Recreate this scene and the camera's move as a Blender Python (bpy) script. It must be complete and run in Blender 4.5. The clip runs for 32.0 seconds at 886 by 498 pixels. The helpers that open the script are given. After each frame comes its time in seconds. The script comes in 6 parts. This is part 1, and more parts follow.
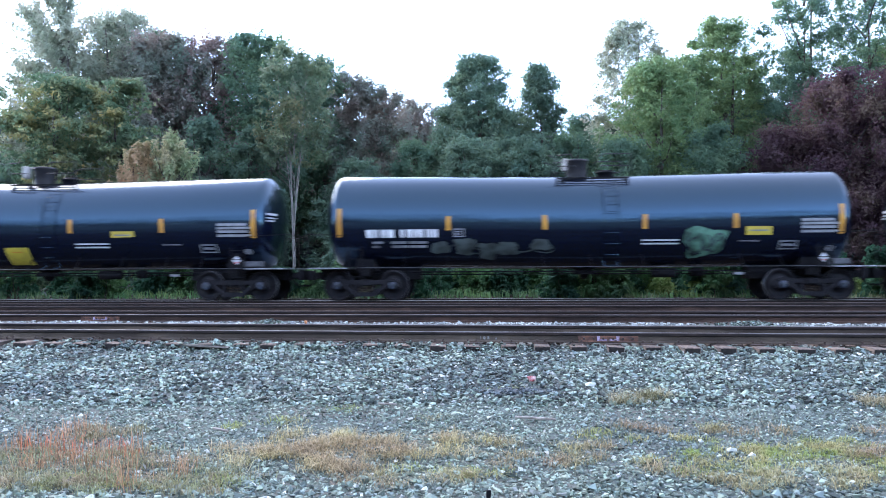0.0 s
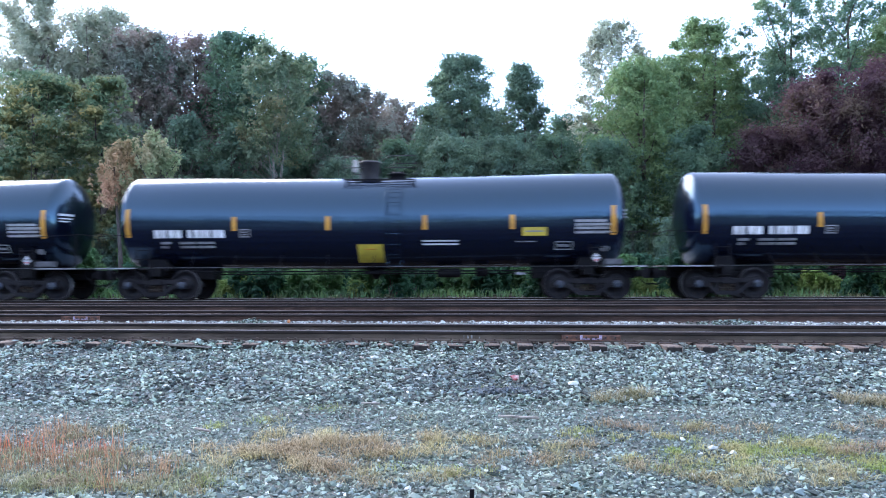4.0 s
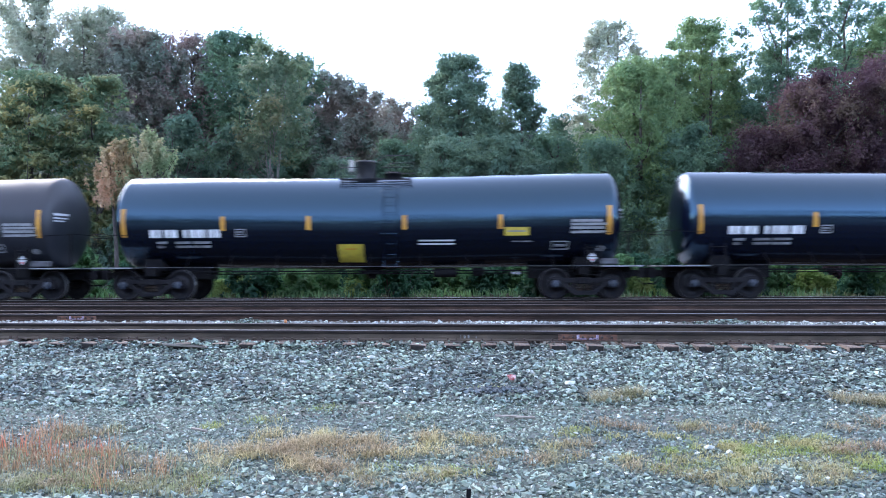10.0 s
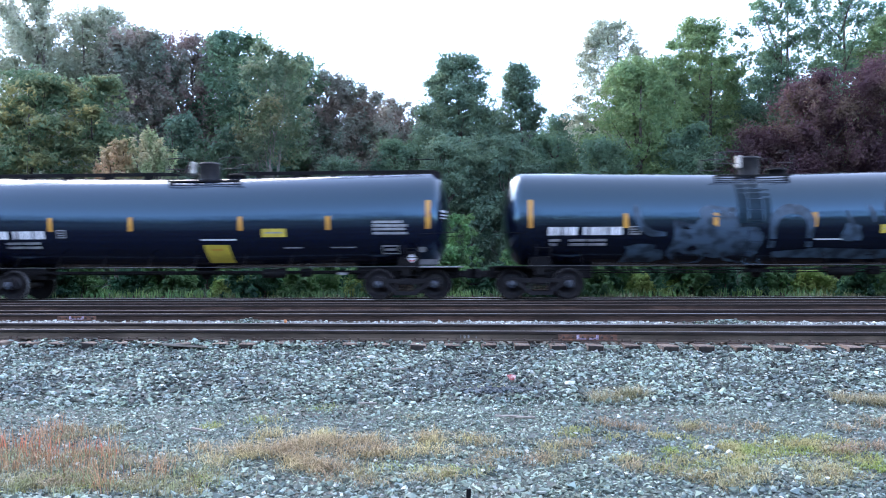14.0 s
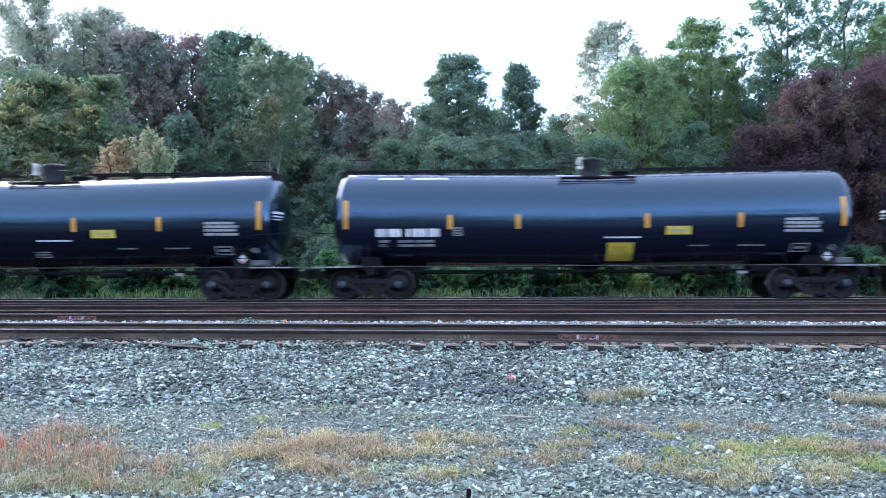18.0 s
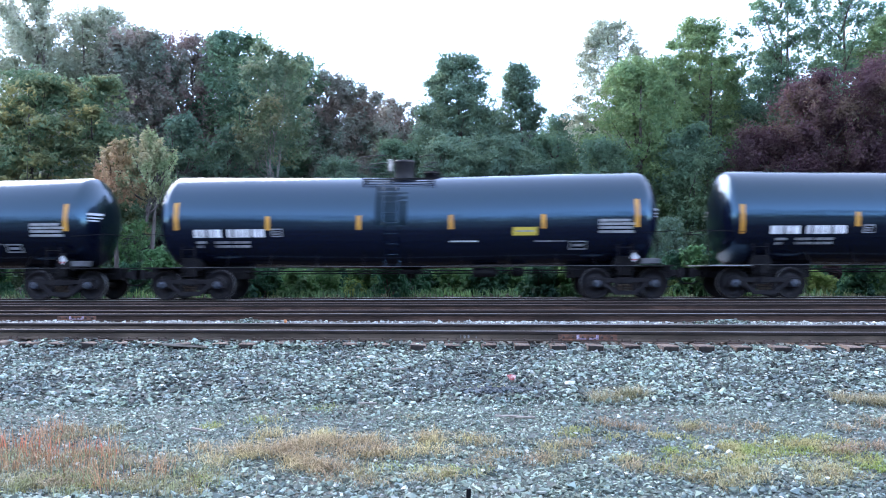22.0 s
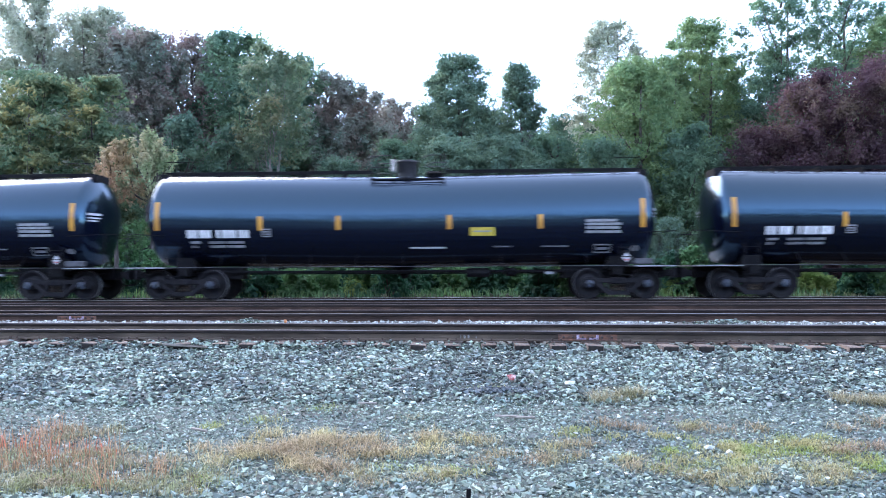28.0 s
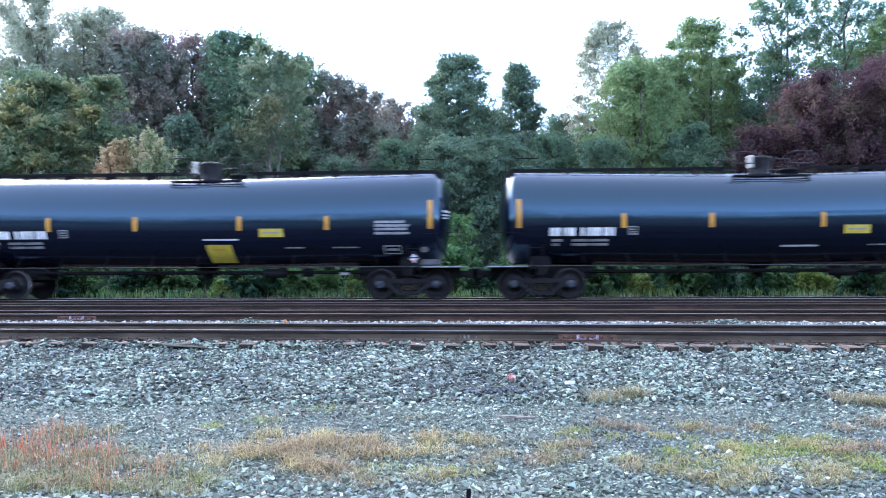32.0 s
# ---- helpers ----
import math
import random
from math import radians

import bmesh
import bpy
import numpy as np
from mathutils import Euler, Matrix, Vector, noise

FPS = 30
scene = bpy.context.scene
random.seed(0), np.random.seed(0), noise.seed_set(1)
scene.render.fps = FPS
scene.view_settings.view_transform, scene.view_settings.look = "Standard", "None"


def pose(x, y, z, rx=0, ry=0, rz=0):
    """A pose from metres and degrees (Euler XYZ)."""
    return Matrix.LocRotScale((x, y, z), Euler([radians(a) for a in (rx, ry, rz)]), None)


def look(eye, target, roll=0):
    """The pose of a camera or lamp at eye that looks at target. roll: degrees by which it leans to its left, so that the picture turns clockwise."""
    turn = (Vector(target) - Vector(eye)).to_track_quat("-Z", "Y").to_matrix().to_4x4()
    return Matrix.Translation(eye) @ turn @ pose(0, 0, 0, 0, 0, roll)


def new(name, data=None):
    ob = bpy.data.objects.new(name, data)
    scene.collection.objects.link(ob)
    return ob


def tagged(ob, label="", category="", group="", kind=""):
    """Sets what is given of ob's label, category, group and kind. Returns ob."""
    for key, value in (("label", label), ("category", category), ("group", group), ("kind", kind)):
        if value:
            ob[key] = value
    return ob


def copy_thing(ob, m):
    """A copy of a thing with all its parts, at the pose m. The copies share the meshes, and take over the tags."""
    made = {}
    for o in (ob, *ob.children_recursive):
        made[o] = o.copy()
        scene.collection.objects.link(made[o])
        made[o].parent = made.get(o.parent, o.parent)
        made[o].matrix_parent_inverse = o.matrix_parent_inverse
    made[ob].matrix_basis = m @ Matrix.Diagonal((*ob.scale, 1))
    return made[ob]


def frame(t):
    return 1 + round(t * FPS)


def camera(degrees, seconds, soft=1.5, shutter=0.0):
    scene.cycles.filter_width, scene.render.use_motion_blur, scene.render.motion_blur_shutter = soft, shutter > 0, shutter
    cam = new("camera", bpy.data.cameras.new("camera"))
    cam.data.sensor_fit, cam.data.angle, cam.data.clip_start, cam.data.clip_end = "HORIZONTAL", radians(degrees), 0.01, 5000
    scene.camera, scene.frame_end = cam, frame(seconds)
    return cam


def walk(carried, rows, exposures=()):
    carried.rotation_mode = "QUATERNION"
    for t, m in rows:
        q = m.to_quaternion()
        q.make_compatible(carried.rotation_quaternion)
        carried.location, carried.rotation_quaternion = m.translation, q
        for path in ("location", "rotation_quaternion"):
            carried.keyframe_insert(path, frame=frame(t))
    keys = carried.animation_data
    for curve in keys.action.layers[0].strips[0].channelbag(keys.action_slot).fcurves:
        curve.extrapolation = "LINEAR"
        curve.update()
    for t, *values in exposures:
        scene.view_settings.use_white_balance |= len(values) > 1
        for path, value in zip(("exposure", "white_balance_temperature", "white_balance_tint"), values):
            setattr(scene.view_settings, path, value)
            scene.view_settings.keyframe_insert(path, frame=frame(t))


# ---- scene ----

# ---------------------------------------------------------------- camera
cam = camera(57.46, 32.0, soft=0.95, shutter=0.23)
EYE = (0.0, 0.0, 0.92)
FOCAL = 1430.0


def aim(dx, dy):
    """The camera's pose when the view is swung left by dx and up by dy (in units of the focal length / 1430)."""
    turn = math.atan(0.0505) + math.atan(dx / FOCAL)
    tilt = math.atan((36.0 + dy) / FOCAL)
    way = (-math.sin(turn) * math.cos(tilt), math.cos(turn) * math.cos(tilt), math.sin(tilt))
    return look(EYE, [e + 10 * w for e, w in zip(EYE, way)], -0.258)


walk(cam, [(t, aim(dx, dy)) for t, dx, dy in (
    (0.0, 35.0, 2.0), (0.5, 33.3, 0.9), (1.0, 27.3, 0.8), (1.5, 21.0, 0.8), (2.0, 16.6, 0.8), (2.5, 12.0, 0.8), (3.0, 9.0, 0.8), (3.5, 7.2, 0.6),
    (5.5, 2.4, 0.4), (6.0, 1.6, 0.4), (7.0, 1.0, 0.3), (8.0, 0.6, 0.1), (12.0, 0.0, 0.0), (32.0, 0.0, 0.0))],
    exposures=[(0.0, 3.12, 6300, 14.5), (6.0, 3.05, 6300, 14.5), (12.0, 3.14, 6300, 14.5), (20.0, 3.21, 6300, 14.5), (28.0, 3.29, 6300, 14.5), (32.0, 3.29, 6300, 14.5)])

# ---------------------------------------------------------------- light
SUN_ELEVATION, SUN_AZIMUTH = radians(26), radians(-42)   # azimuth from +y towards +x
world = bpy.data.worlds.new("overcast_sky")
scene.world = world
world.use_nodes = True
wn = world.node_tree
wn.nodes.clear()
w_out = wn.nodes.new("ShaderNodeOutputWorld")
w_bg = wn.nodes.new("ShaderNodeBackground")
w_mix = wn.nodes.new("ShaderNodeMix")
w_sky = wn.nodes.new("ShaderNodeTexSky")
w_sky.sky_type = "NISHITA"
w_sky.sun_disc = False
w_sky.sun_elevation = SUN_ELEVATION
w_sky.sun_rotation = SUN_AZIMUTH
w_sky.dust_density = 0.4
w_sky.altitude = 2500
w_sky.air_density = 0.75
w_sky.ozone_density = 2.2
w_mix.data_type = "RGBA"
w_mix.inputs["Factor"].default_value = 0.12
w_mix.inputs["B"].default_value = (10.0, 10.0, 10.2, 1)      # the cloud layer
wn.links.new(w_sky.outputs["Color"], w_mix.inputs["A"])
wn.links.new(w_mix.outputs["Result"], w_bg.inputs["Color"])
w_bg.inputs["Strength"].default_value = 0.122
wn.links.new(w_bg.outputs["Background"], w_out.inputs["Surface"])

sun_data = bpy.data.lights.new("sun", "SUN")
sun_data.energy, sun_data.angle, sun_data.color = 0.75, radians(52), (1.0, 0.9, 0.78)
sun = new("sun", sun_data)
sun_way = Vector((math.sin(SUN_AZIMUTH) * math.cos(SUN_ELEVATION), math.cos(SUN_AZIMUTH) * math.cos(SUN_ELEVATION), math.sin(SUN_ELEVATION)))
sun.matrix_world = look(sun_way * 60, (0, 0, 0))


# ---------------------------------------------------------------- materials
def mat(name, base, rough=0.6, metal=0.0, second=None, scale=3.0, detail=5.0, low=0.4, high=0.6, bump=0.0, bump_scale=60.0, island=0.0, piece=0.0,
        stretch=(1, 1, 1), translucent=0.0, spec=0.5, third=None, third_scale=0.4, rough_var=0.0, hue=0.0, tint=None, skew=1.0):
    """A surface with two colours mixed by noise, a third by coarser noise, brightness varied per island or per piece, and fine relief."""
    m = bpy.data.materials.new(name)
    m.use_nodes = True
    nt = m.node_tree
    N, L = nt.nodes, nt.links
    bsdf = N["Principled BSDF"]
    coord = N.new("ShaderNodeTexCoord")
    mp = N.new("ShaderNodeMapping")
    mp.inputs["Scale"].default_value = stretch
    L.new(coord.outputs["Object"], mp.inputs["Vector"])
    col = N.new("ShaderNodeRGB")
    col.outputs[0].default_value = (*base, 1)
    out = col.outputs[0]
    for colour, sc in ((second, scale), (third, third_scale)):
        if colour is None:
            continue
        nz = N.new("ShaderNodeTexNoise")
        nz.inputs["Scale"].default_value, nz.inputs["Detail"].default_value = sc, detail
        L.new(mp.outputs["Vector"], nz.inputs["Vector"])
        rp = N.new("ShaderNodeMapRange")
        rp.inputs["From Min"].default_value, rp.inputs["From Max"].default_value = low, high
        L.new(nz.outputs["Fac"], rp.inputs["Value"])
        mx = N.new("ShaderNodeMix")
        mx.data_type = "RGBA"
        L.new(rp.outputs["Result"], mx.inputs["Factor"])
        L.new(out, mx.inputs["A"])
        mx.inputs["B"].default_value = (*colour, 1)
        out = mx.outputs["Result"]
    for amount, node, socket in ((island, "ShaderNodeNewGeometry", "Random Per Island"), (piece, "ShaderNodeObjectInfo", "Random")):
        if not amount:
            continue
        rnd = N.new(node)
        rp = N.new("ShaderNodeMapRange")
        rp.inputs["To Min"].default_value, rp.inputs["To Max"].default_value = 1 - amount, 1 + amount
        if skew != 1.0:
            pw = N.new("ShaderNodeMath")
            pw.operation = "POWER"
            pw.inputs[1].default_value = skew
            L.new(rnd.outputs[socket], pw.inputs[0])
            L.new(pw.outputs["Value"], rp.inputs["Value"])
            rp.inputs["To Max"].default_value = 1 + amount * skew
        else:
            L.new(rnd.outputs[socket], rp.inputs["Value"])
        hs = N.new("ShaderNodeHueSaturation")
        L.new(out, hs.inputs["Color"])
        L.new(rp.outputs["Result"], hs.inputs["Value"])
        out = hs.outputs["Color"]
    if hue:
        rnd = N.new("ShaderNodeNewGeometry")
        rp = N.new("ShaderNodeMath")
        rp.operation = "WRAP"
        rp.inputs[1].default_value, rp.inputs[2].default_value = 0.07, 0.0
        L.new(rnd.outputs["Random Per Island"], rp.inputs[0])
        rq = N.new("ShaderNodeMapRange")
        rq.inputs["From Max"].default_value = 0.07
        rq.inputs["To Min"].default_value, rq.inputs["To Max"].default_value = 0.5 - hue, 0.5 + hue
        L.new(rp.outputs["Value"], rq.inputs["Value"])
        hs = N.new("ShaderNodeHueSaturation")
        L.new(out, hs.inputs["Color"])
        L.new(rq.outputs["Result"], hs.inputs["Hue"])
        out = hs.outputs["Color"]
    if tint:
        bsdf.inputs["Specular Tint"].default_value = (*tint, 1)
    L.new(out, bsdf.inputs["Base Color"])
    bsdf.inputs["Roughness"].default_value, bsdf.inputs["Metallic"].default_value = rough, metal
    bsdf.inputs["Specular IOR Level"].default_value = spec
    if rough_var:
        nz = N.new("ShaderNodeTexNoise")
        nz.inputs["Scale"].default_value, nz.inputs["Detail"].default_value = 1.3, 6
        L.new(mp.outputs["Vector"], nz.inputs["Vector"])
        rp = N.new("ShaderNodeMapRange")
        rp.inputs["To Min"].default_value, rp.inputs["To Max"].default_value = rough - rough_var, rough + rough_var
        L.new(nz.outputs["Fac"], rp.inputs["Value"])
        L.new(rp.outputs["Result"], bsdf.inputs["Roughness"])
    if bump:
        nz = N.new("ShaderNodeTexNoise")
        nz.inputs["Scale"].default_value, nz.inputs["Detail"].default_value = bump_scale, 6
        L.new(mp.outputs["Vector"], nz.inputs["Vector"])
        bp = N.new("ShaderNodeBump")
        bp.inputs["Strength"].default_value, bp.inputs["Distance"].default_value = bump, 0.02
        L.new(nz.outputs["Fac"], bp.inputs["Height"])
        L.new(bp.outputs["Normal"], bsdf.inputs["Normal"])
    if translucent:
        tr = N.new("ShaderNodeBsdfTranslucent")
        L.new(out, tr.inputs["Color"])
        ms = N.new("ShaderNodeMixShader")
        ms.inputs["Fac"].default_value = translucent
        L.new(bsdf.outputs["BSDF"], ms.inputs[1])
        L.new(tr.outputs["BSDF"], ms.inputs[2])
        L.new(ms.outputs["Shader"], N["Material Output"].inputs["Surface"])
    return m


M_TANK = mat("black_gloss_paint", (0.0026, 0.0038, 0.012), 0.16, second=(0.0026, 0.0036, 0.011), scale=1.1, low=0.5, high=0.8, third=(0.003, 0.004, 0.008), third_scale=6, stretch=(1, 1, 0.35), rough_var=0.03, bump=0.010, bump_scale=2.0, spec=0.78, piece=0.3, tint=(0.41, 0.73, 0.99))
M_TANK.node_tree.nodes["Principled BSDF"].inputs["IOR"].default_value = 1.6
M_TANK_DULL = mat("dull_black_paint", (0.012, 0.015, 0.022), 0.42, second=(0.021, 0.023, 0.029), scale=1.4, low=0.45, high=0.75, stretch=(1, 1, 0.4), rough_var=0.08)
M_STAIN = mat("dark_spill_stain", (0.0025, 0.005, 0.011), 0.35, second=(0.003, 0.0045, 0.008), scale=2.5, stretch=(2, 1, 0.3), spec=0.35, tint=(0.42, 0.76, 0.97))
M_BLACK = mat("black_steel", (0.004, 0.004, 0.006), 0.6, second=(0.008, 0.0075, 0.008), scale=5, bump=0.1, spec=0.12)
M_TRUCK = mat("grimy_cast_steel", (0.005, 0.005, 0.0075), 0.65, second=(0.011, 0.010, 0.012), scale=6, bump=0.25, bump_scale=30, spec=0.2)
M_WHEEL = mat("wheel_steel", (0.007, 0.007, 0.010), 0.5, metal=0.1, second=(0.014, 0.0125, 0.013), scale=8, spec=0.2)
M_TREAD = mat("worn_wheel_tread", (0.14, 0.14, 0.145), 0.4, metal=0.6)
M_CAP = mat("blue_grey_bearing_cap", (0.026, 0.036, 0.06), 0.45, second=(0.02, 0.027, 0.036), scale=9)
M_SPRING = mat("spring_steel", (0.03, 0.028, 0.027), 0.6, second=(0.08, 0.05, 0.03), scale=12)
M_YELLOW = mat("yellow_reflective_tape", (0.56, 0.27, 0.03), 0.45, second=(0.45, 0.21, 0.03), scale=4)
M_PLACARD = mat("yellow_plate", (0.52, 0.41, 0.05), 0.5, second=(0.44, 0.34, 0.05), scale=5)
M_WHITE = mat("white_lettering", (0.48, 0.5, 0.52), 0.5, second=(0.42, 0.43, 0.44), scale=5, low=0.5, high=0.8)
M_SIGN = mat("worn_white_signs", (0.7, 0.71, 0.72), 0.5, second=(0.55, 0.56, 0.57), scale=7, piece=0.15)
M_GREY = mat("grey_stencil", (0.27, 0.28, 0.295), 0.55, second=(0.18, 0.185, 0.195), scale=9)
M_DIM = mat("dim_lettering", (0.26, 0.27, 0.28), 0.55, second=(0.12, 0.12, 0.13), scale=7)
M_DOME = mat("dusty_black_paint", (0.02, 0.02, 0.024), 0.5, second=(0.035, 0.033, 0.034), scale=4, spec=0.3)
M_BOX = mat("dull_grey_box", (0.075, 0.08, 0.09), 0.6, second=(0.035, 0.037, 0.042), scale=6)
M_RED = mat("red_ink", (0.5, 0.06, 0.06), 0.5)
M_GALV = mat("galvanised_steel", (0.3, 0.31, 0.33), 0.45, metal=0.6, second=(0.2, 0.21, 0.22), scale=6)
M_PALE = mat("pale_valve_paint", (0.42, 0.40, 0.37), 0.55, second=(0.25, 0.24, 0.22), scale=6)
M_RAIL = mat("rusty_rail", (0.088, 0.07, 0.054), 0.85, second=(0.115, 0.09, 0.068), scale=3.5, bump=0.3, bump_scale=40, third=(0.055, 0.043, 0.034), third_scale=0.7, spec=0.2)
M_RAIL_FAR = mat("dark_rusty_rail", (0.05, 0.031, 0.024), 0.85, second=(0.075, 0.046, 0.034), scale=3.5, bump=0.3, bump_scale=40, third=(0.03, 0.02, 0.016), third_scale=0.7, spec=0.2)
M_HEAD = mat("worn_rail_head", (0.150, 0.142, 0.144), 0.4, metal=0.7, second=(0.075, 0.062, 0.058), scale=2, stretch=(0.3, 4, 4))
M_HEAD_DULL = mat("dull_rail_head", (0.1, 0.078, 0.07), 0.5, metal=0.5, second=(0.05, 0.038, 0.034), scale=2, stretch=(0.3, 4, 4))
# shade on the sides of the rail heads, put into a near-black colour
M_HEAD_SHADE = mat("shaded_rail_head_side", (0.016, 0.013, 0.012), 0.7, second=(0.03, 0.022, 0.019), scale=3, spec=0.2)
M_HEAD_RUN = mat("polished_rail_head", (0.42, 0.40, 0.38), 0.45, metal=0.5, second=(0.3, 0.28, 0.26), scale=2, stretch=(0.3, 4, 4))
M_JOINT = mat("rusty_joint_bar", (0.075, 0.04, 0.03), 0.8, second=(0.19, 0.085, 0.05), scale=8, bump=0.3)
M_TIE = mat("weathered_tie_wood", (0.14, 0.10, 0.075), 0.9, second=(0.055, 0.042, 0.034), scale=5, stretch=(4, 0.5, 4), piece=0.35, bump=0.4, bump_scale=25)
M_TIE_GRIMY = mat("grimy_tie_wood", (0.034, 0.026, 0.022), 0.9, second=(0.02, 0.016, 0.014), scale=5, stretch=(4, 0.5, 4), piece=0.3, bump=0.4, bump_scale=25)
M_TIE_END = mat("dark_end_grain", (0.010, 0.008, 0.007), 0.9, second=(0.02, 0.016, 0.013), scale=20, piece=0.3)
M_PLATE = mat("rusty_tie_plate", (0.070, 0.043, 0.033), 0.8, second=(0.039, 0.027, 0.023), scale=9, piece=0.2)
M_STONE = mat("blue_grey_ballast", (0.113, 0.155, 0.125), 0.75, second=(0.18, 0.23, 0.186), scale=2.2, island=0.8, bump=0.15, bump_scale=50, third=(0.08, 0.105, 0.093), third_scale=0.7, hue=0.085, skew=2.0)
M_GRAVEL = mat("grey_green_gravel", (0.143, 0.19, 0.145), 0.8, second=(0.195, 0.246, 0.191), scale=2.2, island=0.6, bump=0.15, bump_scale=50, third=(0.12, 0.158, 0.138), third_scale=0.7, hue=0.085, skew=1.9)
M_STONE_WHITE = mat("white_stone", (0.48, 0.505, 0.46), 0.7, second=(0.38, 0.41, 0.38), scale=14, island=0.35)
# shade of the gaps between ballast stones, put into the colour
M_GAP_SHADE = mat("shaded_ballast_gaps", (0.036, 0.048, 0.043), 0.95, second=(0.016, 0.021, 0.02), scale=40, detail=7, bump=0.9, bump_scale=60, third=(0.075, 0.088, 0.084), third_scale=0.9)
M_STONE_DARK = mat("rust_stained_ballast", (0.045, 0.031, 0.024), 0.9, second=(0.072, 0.05, 0.038), scale=2, island=0.7)
M_BED = mat("rust_stained_bed", (0.05, 0.034, 0.025), 0.95, second=(0.024, 0.017, 0.0135), scale=30, detail=8, bump=0.8, bump_scale=45, third=(0.04, 0.026, 0.018), third_scale=0.5, spec=0.15)
M_GROUND = mat("gravel_ground", (0.105, 0.138, 0.124), 0.9, second=(0.05, 0.064, 0.06), scale=60, detail=8, bump=0.9, bump_scale=70, third=(0.1, 0.1, 0.083), third_scale=0.6)
M_DRY = mat("dry_grass", (0.46, 0.395, 0.225), 0.8, island=0.5, second=(0.41, 0.37, 0.165), scale=2.5, translucent=0.25, third=(0.33, 0.255, 0.15), third_scale=1.2)
M_GREENGRASS = mat("green_grass", (0.24, 0.31, 0.08), 0.8, island=0.4, second=(0.36, 0.33, 0.15), scale=2.5, translucent=0.25)
M_RUSSET = mat("russet_weed", (0.31, 0.165, 0.09), 0.8, island=0.5, second=(0.37, 0.24, 0.14), scale=3, translucent=0.2)
M_BARK = mat("grey_bark", (0.11, 0.095, 0.085), 0.9, second=(0.06, 0.05, 0.045), scale=6, stretch=(1, 1, 0.3), bump=0.4, bump_scale=20)
M_BARK_PALE = mat("pale_bark", (0.22, 0.205, 0.18), 0.85, second=(0.15, 0.135, 0.12), scale=6, stretch=(1, 1, 0.3), bump=0.3, bump_scale=20)


def leaf_mat(name, base, second, third=None):
    return mat(name, base, 0.55, second=second, scale=0.9, detail=3, low=0.42, high=0.62, island=0.12, translucent=0.62, third=third, third_scale=0.35, spec=0.12)


LEAF = {
    "green": leaf_mat("green_leaves", (0.14, 0.235, 0.146), (0.191, 0.275, 0.151), (0.106, 0.194, 0.143)),
    "deep": leaf_mat("deep_green_leaves", (0.14, 0.23, 0.174), (0.18, 0.263, 0.174)),
    "bright": leaf_mat("bright_green_leaves", (0.21, 0.302, 0.143), (0.16, 0.265, 0.138)),
    "yellow": leaf_mat("yellow_green_leaves", (0.155, 0.24, 0.14), (0.42, 0.36, 0.155), (0.14, 0.23, 0.145)),
    "brown": leaf_mat("brownish_leaves", (0.24, 0.28, 0.235), (0.21, 0.3, 0.235), (0.3, 0.25, 0.215)),
    "purple": leaf_mat("dark_purple_leaves", (0.215, 0.225, 0.205), (0.195, 0.27, 0.22), (0.28, 0.205, 0.195)),
    "maple": leaf_mat("maroon_leaves", (0.125, 0.0714, 0.0857), (0.19, 0.147, 0.11), (0.095, 0.0578, 0.0779)),
    "pink": leaf_mat("pinkish_leaves", (0.52, 0.38, 0.24), (0.65, 0.39, 0.27), (0.38, 0.38, 0.21)),
    "olive": leaf_mat("olive_leaves", (0.182, 0.243, 0.137), (0.264, 0.254, 0.15), (0.132, 0.2, 0.137)),
    "pale": leaf_mat("pale_green_leaves", (0.35, 0.402, 0.312), (0.398, 0.416, 0.327)),
    "lime": leaf_mat("lime_green_leaves", (0.33, 0.418, 0.24), (0.462, 0.418, 0.264)),
    # green darkened for the shade that train and trees cast on the bushes
    "thicket": leaf_mat("shaded_thicket_leaves", (0.052, 0.14, 0.082), (0.08, 0.185, 0.088), (0.042, 0.105, 0.075)),
    "weed": leaf_mat("weed_leaves", (0.135, 0.29, 0.125), (0.22, 0.35, 0.135), (0.1, 0.2, 0.11)),
    "gold": leaf_mat("golden_weed_leaves", (0.24, 0.36, 0.12), (0.31, 0.37, 0.13)),
    # a darker leaf colour carries the shade of the wood's depth
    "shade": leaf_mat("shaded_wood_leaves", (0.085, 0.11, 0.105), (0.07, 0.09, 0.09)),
}


